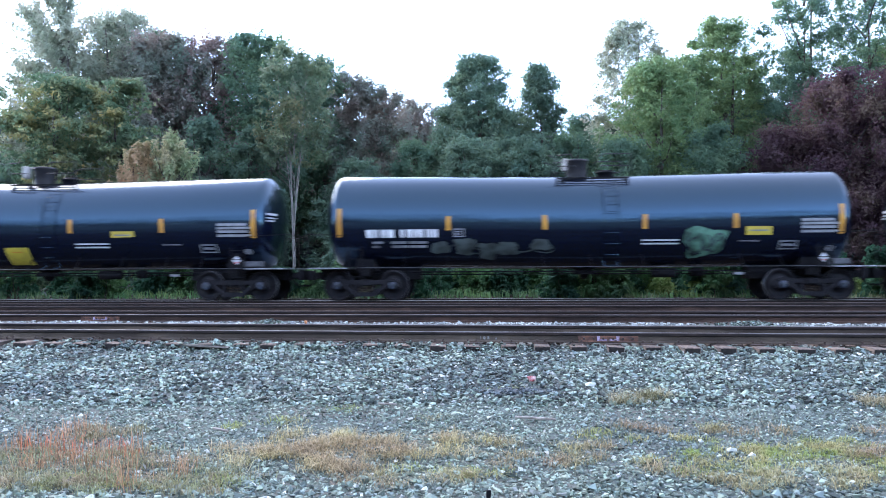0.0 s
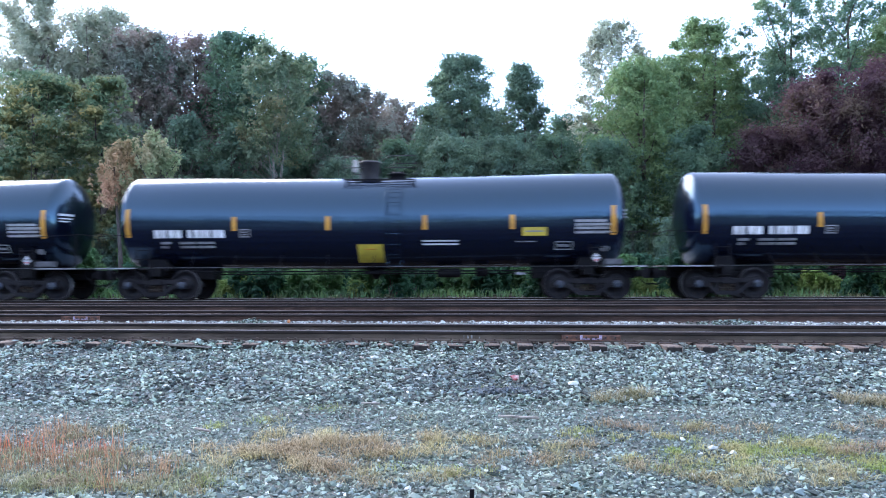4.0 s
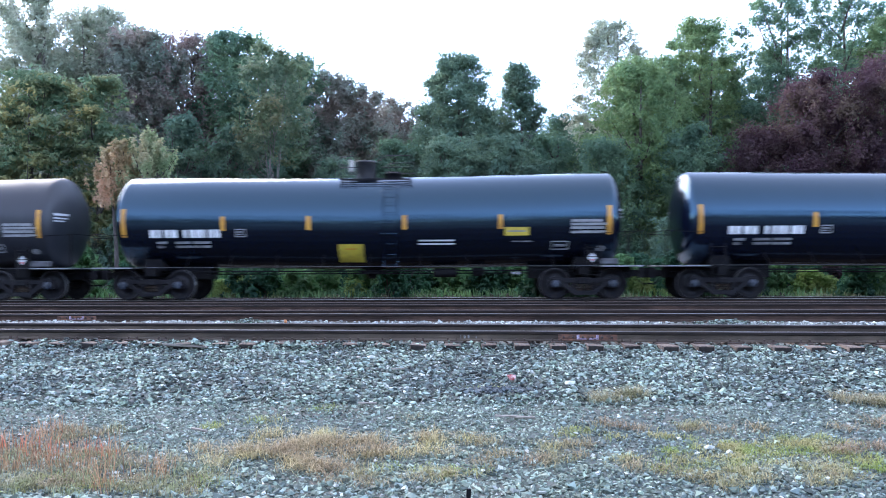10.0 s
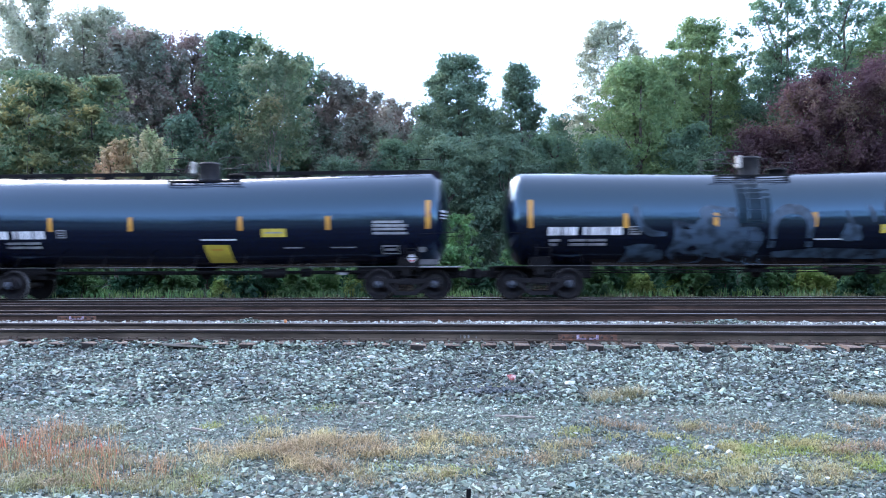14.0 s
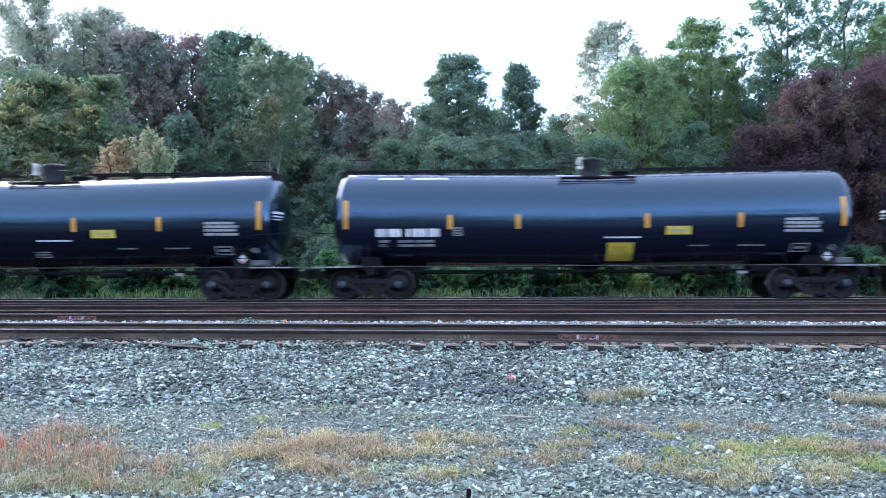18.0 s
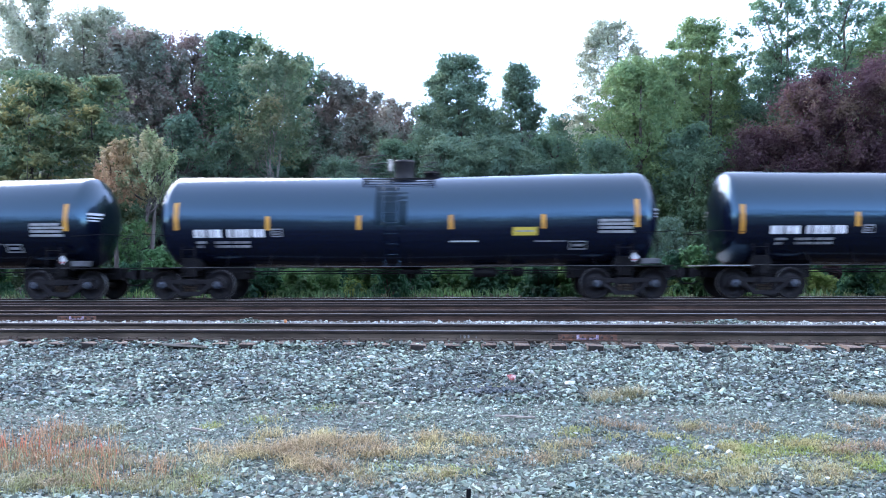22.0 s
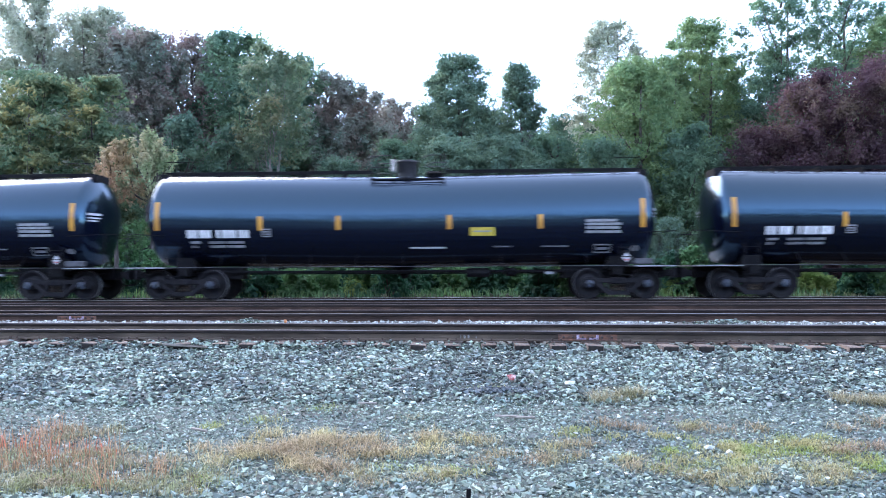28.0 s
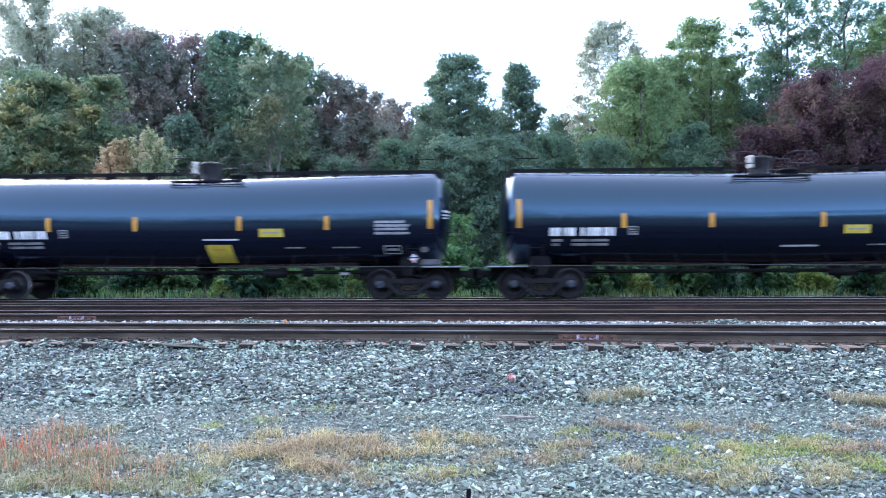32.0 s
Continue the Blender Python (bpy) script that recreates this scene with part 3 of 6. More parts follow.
def build_tracks():
    r = random.Random(5)
    ties = [tie_mesh(k, M_TIE) for k in range(6)]
    grimy = [tie_mesh(k, M_TIE_GRIMY) for k in range(3)]
    plate = Geo().box(-0.1, 0.1, -0.17, 0.17, 0, 0.014, 0.004).mesh("tie_plate", M_PLATE)
    spike = Geo().box(-0.009, 0.009, -0.009, 0.009, 0, 0.035).box(-0.016, 0.016, -0.012, 0.02, 0.03, 0.045, 0.004).mesh("spike", M_PLATE)
    for number, (mid, amount, reach, level) in TRACKS.items():
        track = tagged(new(f"railway_track_{number}"), "railway track with rusty steel rails on wooden ties in ballast", "railway track", kind="structure")
        for side in (-1, 1):
            part("rail", rail_mesh(mid + side * 0.75, amount, reach, level), None, track, "rusty steel rail with a worn bright head")
        span = 15 if number == 1 else 8
        x = -span
        while x < span:
            y = mid + float(bend(x, amount, reach)) + r.uniform(-0.05, 0.05)
            part("tie", r.choice(ties if number == 1 else grimy), None, track, at=pose(x, y, level - 0.164, 0, 0, r.uniform(-1.5, 1.5)))
            if number == 1:
                for side in (-1, 1):
                    yy = mid + float(bend(x, amount, reach)) + side * 0.75
                    part("tie_plate", plate, None, track, at=pose(x, yy, level - 0.164))
                for dx in (-0.06, 0.06):
                    part("spike", spike, None, track, at=pose(x + dx + r.uniform(-0.01, 0.01), mid + float(bend(x, amount, reach)) - 0.75 - 0.085, level - 0.152))
            x += 0.505 + r.uniform(-0.03, 0.03)
        far = Geo()
        for x in [s * (span + 0.3 + 0.55 * k) for s in (-1, 1) for k in range(100)]:
            y = mid + float(bend(x, amount, reach))
            far.box(x - 0.115, x + 0.115, y - 1.3, y + 1.3, level - 0.34, level - 0.164)
        tagged(part("far_ties", far, M_TIE_GRIMY, track), kind="stuff")
    # bolted joints with paint marks
    bolt = Geo().lathe([(-0.02, 0.018), (-0.02, 0.0)], 6).lathe([(0, 0.02), (-0.02, 0.018)], 6).mesh("bolt", M_PLATE)
    paint = mat("violet_white_paint", (0.45, 0.38, 0.5), 0.6, second=(0.2, 0.15, 0.22), scale=30)
    for number, x, side in ((1, 1.52, -1), (2, -8.75, -1)):
        mid, amount, reach, level = TRACKS[number]
        track = bpy.data.objects[f"railway_track_{number}"]
        slope = math.degrees(math.atan(-amount / reach / math.cosh(x / reach) ** 2))
        y = mid + side * 0.75 + float(bend(x, amount, reach)) - 0.016
        g = Geo().box(-0.43, 0.43, -0.024, 0.0, -0.135, -0.05, 0.006).box(-0.43, 0.43, -0.05, -0.02, -0.14, -0.122, 0.005)
        bar = part("joint_bar", g, M_JOINT, track, "rusty bolted joint bar", at=pose(x, y, level, 0, 0, slope))
        for k in range(6):
            part("bolt", bolt, None, bar, at=pose(-0.35 + 0.14 * k, -0.024, -0.09))
        for s in (-1, 1):
            g = Geo().box(s * 0.14 - 0.02, s * 0.14 + 0.02, -0.031, -0.0245, -0.12, -0.055).box(min(0.02 * s, 0.12 * s), max(0.02 * s, 0.12 * s), -0.031, -0.0245, -0.121, -0.098)
            part("paint_mark", g, paint, bar, "violet-white paint mark")
    chalk = mat("pale_chalk", (0.3, 0.3, 0.29), 0.9, second=(0.14, 0.13, 0.12), scale=60)
    track = bpy.data.objects["railway_track_1"]
    for x, w, h in ((-0.36, 0.012, 0.05), (-0.31, 0.03, 0.045), (-0.25, 0.03, 0.05), (-0.13, 0.02, 0.03)):
        y = TRACKS[1][0] - 0.75 + float(bend(x, 0.75, 12.0)) - 0.0145
        part("chalk_mark", Geo().box(x, x + w, y - 0.004, y, -0.115, -0.115 + h), chalk, track, "pale chalk mark on the rail")


# ---------------------------------------------------------------- plants
def blades(places, height, width, lean):
    """Verts and faces of grass blades at (n, 2) places: one bent triangle pair each."""
    n = len(places)
    a = rng.uniform(0, 2 * math.pi, n)
    h = height * rng.uniform(0.45, 1.15, n)
    d = np.stack([np.cos(a), np.sin(a)], 1)
    s = np.stack([-np.sin(a), np.cos(a)], 1) * width * rng.uniform(0.6, 1.3, (n, 1))
    k = lean * rng.uniform(0.2, 1.3, n)
    z = ground_z(places[:, 0], places[:, 1])
    p0, p1 = np.column_stack([places - s, z - 0.01]), np.column_stack([places + s, z - 0.01])
    m = places + d * (k * h * 0.35)[:, None]
    p2 = np.column_stack([m + s * 0.8, z + h * 0.6])
    p3 = np.column_stack([m - s * 0.8, z + h * 0.6])
    p4 = np.column_stack([places + d * (k * h)[:, None], z + h * (1 - 0.25 * k)])
    v = np.stack([p0, p1, p2, p3, p4], 1).reshape(-1, 3)
    f = (np.array([(0, 1, 2), (0, 2, 3), (3, 2, 4)])[None] + 5 * np.arange(n)[:, None, None]).reshape(-1, 3)
    return v, f


def grass(name, patches, count, height, width, lean, material, label, bunch=70):
    """Grass growing in round patches (x, y, half-length, half-depth), thinning towards their edges."""
    places = []
    for x, y, rx, ry in patches:
        n = int(count * rx * ry * 3.1)
        tufts = np.column_stack([x + rng.normal(0, 0.5, max(4, n // bunch)) * rx, y + rng.normal(0, 0.5, max(4, n // bunch)) * ry])
        places.append(tufts[rng.integers(0, len(tufts), n)] + rng.normal(0, 0.065, (n, 2)))
    v, f = blades(np.concatenate(places), height, width, lean)
    tagged(new(name, bulk(name, v, f, material)), label, "grass", kind="stuff")


def build_grass():
    grass("dry_grass", [(-1.7, 7.3, 0.7, 0.3), (-2.05, 7.15, 0.35, 0.25), (-1.35, 7.5, 0.6, 0.22), (-1.5, 6.85, 0.6, 0.26), (-1.0, 7.2, 0.35, 0.25), (-0.4, 7.4, 0.35, 0.18), (-0.6, 7.0, 0.3, 0.14)], 1700, 0.13, 0.0027, 2.1, M_DRY, "straw-coloured dry grass patch growing through gravel")
    grass("thin_dry_grass", [(0.72, 7.1, 0.5, 0.3), (1.3, 6.7, 0.4, 0.3), (0.25, 6.75, 0.5, 0.25), (2.6, 6.45, 0.9, 0.3), (1.7, 6.5, 0.5, 0.3), (3.7, 7.9, 0.6, 0.2), (-0.75, 8.1, 0.12, 0.08), (3.2, 7.2, 0.5, 0.3), (-1.1, 6.45, 0.9, 0.22), (-0.1, 7.3, 0.3, 0.15), (1.9, 7.9, 0.8, 0.25)], 850, 0.1, 0.0027, 2.1,
          mat("rusty_dry_grass", (0.34, 0.3, 0.17), 0.8, island=0.5, second=(0.3, 0.31, 0.13), scale=1.5, translucent=0.25, third=(0.3, 0.22, 0.14), third_scale=1.1), "thin rusty and straw-coloured grass in gravel")
    grass("green_grass", [(2.3, 7.15, 0.7, 0.28), (2.75, 7.4, 0.65, 0.22), (3.1, 6.9, 0.5, 0.26), (2.0, 6.8, 0.6, 0.2), (1.75, 7.6, 0.35, 0.1), (-2.75, 7.95, 0.2, 0.08), (-2.1, 8.1, 0.25, 0.07), (-0.02, 9.4, 0.18, 0.12), (0.9, 7.6, 0.3, 0.12),
                          (-3.3, 6.25, 0.8, 0.2), (-2.2, 6.3, 0.2, 0.16), (-0.4, 6.6, 0.4, 0.14), (-1.7, 8.5, 0.15, 0.07)], 2300, 0.06, 0.003, 1.7, M_GREENGRASS, "low green grass growing through gravel")
    grass("grass_tuft", [(1.65, 9.0, 0.3, 0.1), (1.3, 8.85, 0.2, 0.1), (4.1, 8.7, 0.5, 0.12), (4.4, 7.9, 0.4, 0.1)], 3600, 0.16, 0.0028, 1.9, mat("olive_grass", (0.23, 0.22, 0.12), 0.8, island=0.45, second=(0.33, 0.29, 0.18), scale=3, translucent=0.2), "olive-brown grass tuft on the ballast shoulder")
    grass("russet_weeds", [(-3.85, 7.0, 0.45, 0.2), (-4.4, 7.1, 0.35, 0.25), (-3.3, 6.95, 0.25, 0.2), (-2.65, 6.4, 0.28, 0.22), (-2.95, 6.2, 0.25, 0.2), (-3.6, 6.6, 0.6, 0.3), (-4.1, 7.6, 0.4, 0.25)], 400, 0.25, 0.0026, 1.1, M_RUSSET, "tall russet weeds standing in the gravel", 18)
    grass("red_stalks", [(-3.85, 6.95, 0.12, 0.06), (-3.5, 6.95, 0.09, 0.06), (-3.3, 6.9, 0.06, 0.05), (-4.15, 7.0, 0.15, 0.06)], 800, 0.24, 0.003, 0.5, mat("red_stalk", (0.52, 0.12, 0.06), 0.75, island=0.4, second=(0.4, 0.17, 0.09), scale=6, translucent=0.2), "bright red weed stalks at the edge of the gravel", 9)
    grass("faded_weeds", [(-3.5, 6.28, 0.9, 0.3), (-4.2, 6.9, 0.5, 0.35), (-2.4, 6.25, 0.5, 0.3), (-3.6, 6.1, 0.9, 0.25), (-3.3, 6.8, 0.7, 0.3), (-4.0, 7.7, 0.4, 0.3)], 1300, 0.11, 0.003, 1.4, mat("faded_weed", (0.31, 0.255, 0.16), 0.85, island=0.5, second=(0.22, 0.25, 0.13), scale=3, translucent=0.2), "faded brown and green weeds in the gravel", 35)


def leaves(centres, spread, per, size, flat=1.0, axis=None, stretch=1.0, shell=0.5):
    """Pointed leaves in clumps round the centres; clumps may be drawn out along an axis of their own."""
    n = len(centres) * per
    way = rng.normal(0, 1, (n, 3))
    way /= np.linalg.norm(way, axis=1)[:, None]
    off = way * (rng.random(n) ** shell * np.repeat(spread, per))[:, None] * (1, 1, flat)
    if axis is not None:
        ax = np.repeat(axis, per, 0)
        off += ax * ((off * ax).sum(1) * (stretch - 1))[:, None]
    p = np.repeat(centres, per, 0) + off
    up = rng.normal(0, 1, (n, 3)) * 0.32 + way * 0.75 + (0, 0, 0.55)
    up /= np.linalg.norm(up, axis=1)[:, None]
    a = np.cross(up, rng.normal(0, 1, (n, 3)))
    a /= np.linalg.norm(a, axis=1)[:, None]
    b = np.cross(up, a)
    s = size * rng.uniform(0.6, 1.35, (n, 1))
    q = np.stack([p - a * s * 0.5 - b * s * 0.28, p - a * s * 0.25 + b * s * 0.42, p + a * s * 0.6 - b * s * 0.08], 1)
    return q.reshape(-1, 3), np.arange(3 * n).reshape(-1, 3)


def tree(name, x, y, height, spread, kind, count, size=0.2, low=0.12, bark=None, stems=1, clump=0.36, label="", fill=0.5, limbs=16, loosen=0.2, core=10):
    """A tree: tapered trunk with limbs, and boughs of leafy clumps, dense inside and ragged at the rim."""
    global rng
    rng = np.random.default_rng(int(1000 + 37 * x + 11 * y))      # each tree grows from its own seed
    z0 = float(ground_z(x, y))
    thing = tagged(new(name), label, "tree", "trees behind the railway")
    thing.location = (x, y, z0 - 0.05)
    wood = Geo()
    per = 20
    n = max(20, count // per)
    m = int(14 + 7 * spread * height / 6)
    peak = 0.0 if kind in ("pink", "lime") else (0.2 if kind == "deep" else 0.42)
    shape = lambda t: spread * np.sqrt(np.clip(1 - ((t - peak) / (1.06 - peak)) ** 2, 0.03, 1))
    t = (np.arange(m) + rng.random(m)) / m
    a = rng.uniform(0, 2 * np.pi, m)
    size_b = np.clip(spread * rng.uniform(0.2, 0.42, m), 0.25, 0.95) * (1 - 0.55 * t)
    rr = np.maximum(shape(t) * rng.uniform(0.85, 1.25, m) - size_b * 0.5, 0) * rng.random(m) ** fill
    boughs = np.column_stack([rr * np.cos(a), rr * np.sin(a), height * low + (height * (1 - low) - size_b) * t])
    i = rng.integers(0, m, n)
    way = rng.normal(0, 1, (n, 3)) + (0, 0, 0.3)
    way /= np.linalg.norm(way, axis=1)[:, None]
    c = boughs[i] + way * (size_b[i] * rng.random(n) ** 0.3)[:, None] * (1.1, 1.1, 0.75)
    loose = rng.random(n) < loosen
    t, a = rng.random(n) ** 0.9, rng.uniform(0, 2 * np.pi, n)
    rr = shape(t) * (1 + 0.18 * np.sin(9 * t + 3 * a)) * rng.random(n) ** fill
    c2 = np.column_stack([rr * np.cos(a), rr * np.sin(a), height * (low + (0.98 - low) * t)])
    c[loose] = c2[loose]
    for s in range(stems):
        lean = rng.normal(0, 0.04, 2) if stems == 1 else np.array([0.2 * (s - (stems - 1) / 2) / stems, rng.normal(0, 0.04)])
        r0 = (0.011 * height + 0.05) / (1 if stems == 1 else 3.8)
        foot = rng.normal(0, 0.02, 2) * (stems > 1)
        part_at = 0.0 if stems == 1 else 0.25
        path = [(foot[0] + lean[0] * max(0, k - part_at) * height + 0.05 * math.sin(5 * k + s), foot[1] + lean[1] * max(0, k - part_at) * height + 0.05 * math.cos(4 * k + s), height * 0.9 * k) for k in np.linspace(0, 1, 7)]
        wood.tube(path, [r0 * (1 - 0.86 * k) for k in np.linspace(0, 1, 7)], 7)
    pick = rng.choice(n, min(n, limbs), replace=False)
    for i in pick:
        e = Vector(c[i])
        b = Vector((0, 0, max(0.1 * height, e.z - 0.9 * math.hypot(e.x, e.y) - 0.6)))
        mid = b.lerp(e, 0.5) + Vector(rng.normal(0, 0.12, 3)) - Vector((0, 0, 0.15))
        wood.tube([b, mid, e], [q * (1 if stems == 1 else 0.4) for q in (0.045 + 0.0021 * height, 0.035, 0.012)], 5, False)
    part("trunk", wood, bark or M_BARK, thing)
    # the sprays of a maroon maple and of saplings reach up and out, those of a yellow maple lie level
    out = c * (1, 1, 0) / (np.linalg.norm(c[:, :2], axis=1)[:, None] + 0.3)
    rise, stretch, flat = {"maple": (0.9, 2.0, 0.7), "pink": (3.5, 4.2, 0.7), "lime": (3.5, 4.2, 0.7), "yellow": (0.12, 1.7, 0.38), "purple": (1.6, 2.2, 0.7), "brown": (1.6, 2.2, 0.7), "green": (1.2, 1.9, 0.65), "olive": (1.2, 1.9, 0.65), "pale": (1.4, 2.0, 0.65)}.get(kind, (0.45, 1.35, 0.62))
    axis = out + (0, 0, rise) + rng.normal(0, 0.25, (n, 3))
    axis /= np.linalg.norm(axis, axis=1)[:, None]
    v, f = leaves(c, clump * rng.uniform(0.55, 1.4, n), per, size, flat, axis, stretch)
    # oversized hidden leaves added inside the boughs to block light and sky
    if core:
        v2, f2 = leaves(boughs, size_b * 0.6, core, float(np.mean(size_b)) * 0.75, 0.8)
        v, f = np.concatenate([v, v2]), np.concatenate([f, f2 + len(v)])
    part("crown", bulk("crown", v, f, LEAF[kind]), None, thing)
    return thing


def bush(x, y, height, spread, kind, count, size=0.12, label=""):
    thing = tagged(new("bush"), label, "bush", "undergrowth beside the railway")
    thing.location = (x, y, float(ground_z(x, y)) - 0.03)
    n = max(6, count // 20)
    a, t = rng.uniform(0, 2 * np.pi, n), rng.random(n)
    rr = spread * np.sqrt(rng.random(n)) * (1 - 0.55 * t)
    c = np.column_stack([rr * np.cos(a), rr * np.sin(a), 0.08 + height * 0.9 * t])
    wood = Geo()
    for i in range(min(n, 9)):
        e = Vector(c[i])
        wood.tube([(e.x * 0.15, e.y * 0.15, 0), e * 0.55, e], [0.016, 0.011, 0.005], 4, False)
    part("stem", wood, M_BARK, thing)
    v, f = leaves(c, 0.16 * rng.uniform(0.7, 1.3, n), 20, size)
    part("foliage", bulk("foliage", v, f, LEAF[kind]), None, thing)


def build_woods():
    # the tall trees that make the skyline: x, y, height, spread, leaves, thousands of leaves
    words = {"green": "mid-green leafy tree", "deep": "dark green leafy tree", "bright": "bright green leafy tree", "yellow": "yellow-green maple turning in autumn", "brown": "brownish half-bare tree",
             "purple": "dark purple-leaved tree", "maple": "broad maroon-leaved maple", "olive": "olive-green tree with pale slender stems", "pale": "pale green tree with a thin crown", "pink": "small pinkish-green autumn sapling", "lime": "small pale green sapling"}
    # the left skyline trees' pale leaf colour stands in for haze
    skyline = [(-25.7, 44, 14.9, 1.7, "pale", 8), (-23.9, 42, 15.9, 2.4, "pale", 9), (-21.4, 44, 15.7, 2.1, "pale", 9), (-22.6, 46, 16.2, 1.7, "green", 7), (-20.3, 46, 15.2, 1.6, "green", 6), (-18.7, 43, 14.1, 2.3, "brown", 10), (-16.2, 44, 14.1, 2.3, "purple", 10), (-13.2, 43, 13.9, 2.1, "green", 9),
               (-10.0, 38, 11.6, 1.9, "olive", 2.6), (-10.5, 46, 13.4, 1.5, "green", 7), (-8.7, 46, 12.3, 1.7, "brown", 8), (-7.0, 47, 11.4, 1.6, "brown", 7), (-5.4, 50, 11.4, 1.9, "brown", 7)]
    middle = [(-1.2, 42, 12.2, 2.2, "deep", 16), (1.95, 43, 11.9, 1.4, "deep", 10), (-2.7, 43, 9.9, 1.5, "deep", 6), (5.0, 50, 10.4, 2.2, "green", 8), (7.2, 46, 15.0, 2.2, "pale", 13), (7.5, 40, 11.3, 2.5, "bright", 13),
              (10.2, 45, 12.6, 1.9, "bright", 9), (12.3, 46, 15.0, 2.3, "bright", 14), (0.6, 45, 9.8, 1.7, "deep", 7), (16.0, 44, 16.6, 2.3, "green", 9), (19.2, 44, 17.0, 2.4, "green", 10), (20.2, 41, 13.6, 1.8, "bright", 9)]
    front = [(12.6, 37.5, 7.5, 2.0, "maple", 9), (14.9, 36.5, 9.6, 2.8, "maple", 20), (18.2, 36, 10.4, 3.2, "maple", 24), (-19.8, 34.5, 9.9, 2.5, "yellow", 15), (-17.2, 35, 9.7, 1.8, "yellow", 9), (-14.6, 31.5, 6.1, 1.1, "pink", 2.4), (-13.5, 31.7, 6.5, 1.15, "lime", 2.6), (-14.6, 38.5, 8.6, 1.5, "deep", 4), (-12.3, 38.5, 7.8, 1.4, "deep", 3.5),
             (-27.5, 38, 12.5, 2.6, "green", 8), (-31.5, 40, 13.5, 2.8, "deep", 7), (24.5, 41, 13.5, 2.6, "green", 7), (28.5, 40, 13, 2.8, "deep", 7)]
    under = [(-7.2, 40, 6.6, 1.9, "deep", 7), (-4.2, 41, 7.6, 2.0, "green", 8), (-1.6, 38, 7.2, 2.0, "deep", 8), (1.2, 39, 7.4, 2.1, "deep", 8), (3.6, 40, 7.6, 1.9, "green", 8), (5.6, 38, 7.0, 1.8, "green", 8),
             (9.4, 38, 7.4, 1.9, "green", 8), (-11.9, 39.5, 5.4, 1.5, "deep", 6), (-8.2, 39.5, 5.0, 1.4, "deep", 5), (-22.5, 36, 6.0, 2.2, "deep", 7)]
    gaps = [(-25.6, 50, 14.6, 2.3, "purple", 6), (-21.8, 50, 15.2, 2.3, "green", 6), (-18.6, 50, 14.6, 2.2, "brown", 6), (-15.6, 49, 14.2, 2.2, "green", 6), (-12.4, 48, 13.0, 2.0, "brown", 6),
            (9.6, 50, 12.5, 2.2, "deep", 7), (13.8, 50, 14.0, 2.2, "green", 7), (17.5, 49, 14.0, 2.4, "deep", 7), (21.5, 49, 14.5, 2.4, "green", 7), (-2.9, 49, 9.6, 1.9, "deep", 6), (1.0, 50, 9.6, 1.9, "green", 6)]
    for row in (skyline, gaps, middle, front, under):
        for x, y, h, s, kind, k in row:
            s = s * 1.3 if row in (skyline, gaps) and kind != "olive" else (s * 1.12 if row is middle else s)
            thin = x > 0 and (kind == "pale" or h > 15.4)
            tree("tree" if h > 6 else "sapling", x, y, h, s, kind, int(k * {id(gaps): 2300, id(middle): 3700, id(under): 3900}.get(id(row), 3100)), size=(0.14 if row in (middle, under) else 0.175) if y > 37.9 else (0.12 if kind in ("pink", "lime") else (0.125 if kind == "maple" else 0.165)), low=0.52 if kind == "olive" else 0.6 if kind in ("pink", "lime") else (0.06 if row is under or row is front else (0.1 if row is middle else 0.2)),
                 bark=M_BARK_PALE if kind in ("olive", "brown") else None, stems=5 if kind == "olive" else (3 if kind == "brown" else 1), clump=0.12 if kind in ("pink", "lime") else (0.26 if thin else 0.34),
                 label=words[kind] + (" behind the railway" if row is not under else " at the wood's edge"), limbs=3 if h < 6.5 else (26 if kind in ("olive", "brown") else 16), loosen=0.55 if row is middle else (0.42 if row is skyline else 0.28), core=0 if thin or kind in ("olive", "pink", "lime") else 10)
    # the wood behind them, its shade put into the leaf colour
    n = 11000
    x = rng.uniform(-38, 38, n)
    top = np.interp(x, [-60, -34, -26, -18, -13, -10, -6.5, -3, 2, 4.2, 7.5, 12, 18, 27, 60], [15, 16, 16, 15.6, 15, 13.2, 11.4, 10.8, 11.0, 10.2, 11.2, 13.2, 14.0, 15.0, 15])
    y = rng.uniform(52, 64, n)
    z = top * rng.random(n) ** 0.85 * np.where(np.abs(x - 1) < 9, 0.95, np.where(x < 0, 0.7, 0.86))
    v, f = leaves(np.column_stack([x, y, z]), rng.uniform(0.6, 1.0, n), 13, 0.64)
    tagged(new("far_wood", bulk("far_wood", v, f, LEAF["shade"])), "dense wood behind the front trees, coloured dark for shade", "woods", kind="stuff")
    # filler added farther back to close sky holes low in the wood
    n = 3000
    x = rng.uniform(-75, 75, n)
    z = 10.0 * rng.random(n)
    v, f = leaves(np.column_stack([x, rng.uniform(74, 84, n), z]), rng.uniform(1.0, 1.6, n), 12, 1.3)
    tagged(new("farthest_wood", bulk("farthest_wood", v, f, LEAF["shade"])), "dark filler leaves closing gaps low in the wood", "woods", kind="stuff")
    # the unseen wood on the camera's side of the line, which the glossy tanks mirror
    n = 4000
    x = rng.uniform(-130, 130, n)
    y = rng.uniform(-62, -50, n)
    z = (8.2 + 1.2 * np.sin(0.21 * x) * np.sin(0.083 * x + 1) + 0.9 * np.sin(0.9 * x)) * rng.random(n) ** 0.8
    # loose high clumps added to dim the bright horizon mirrored in the tanks
    loose = rng.random(n) < 0.5
    z[loose] = 7.0 + 20 * rng.random(loose.sum()) ** 1.8
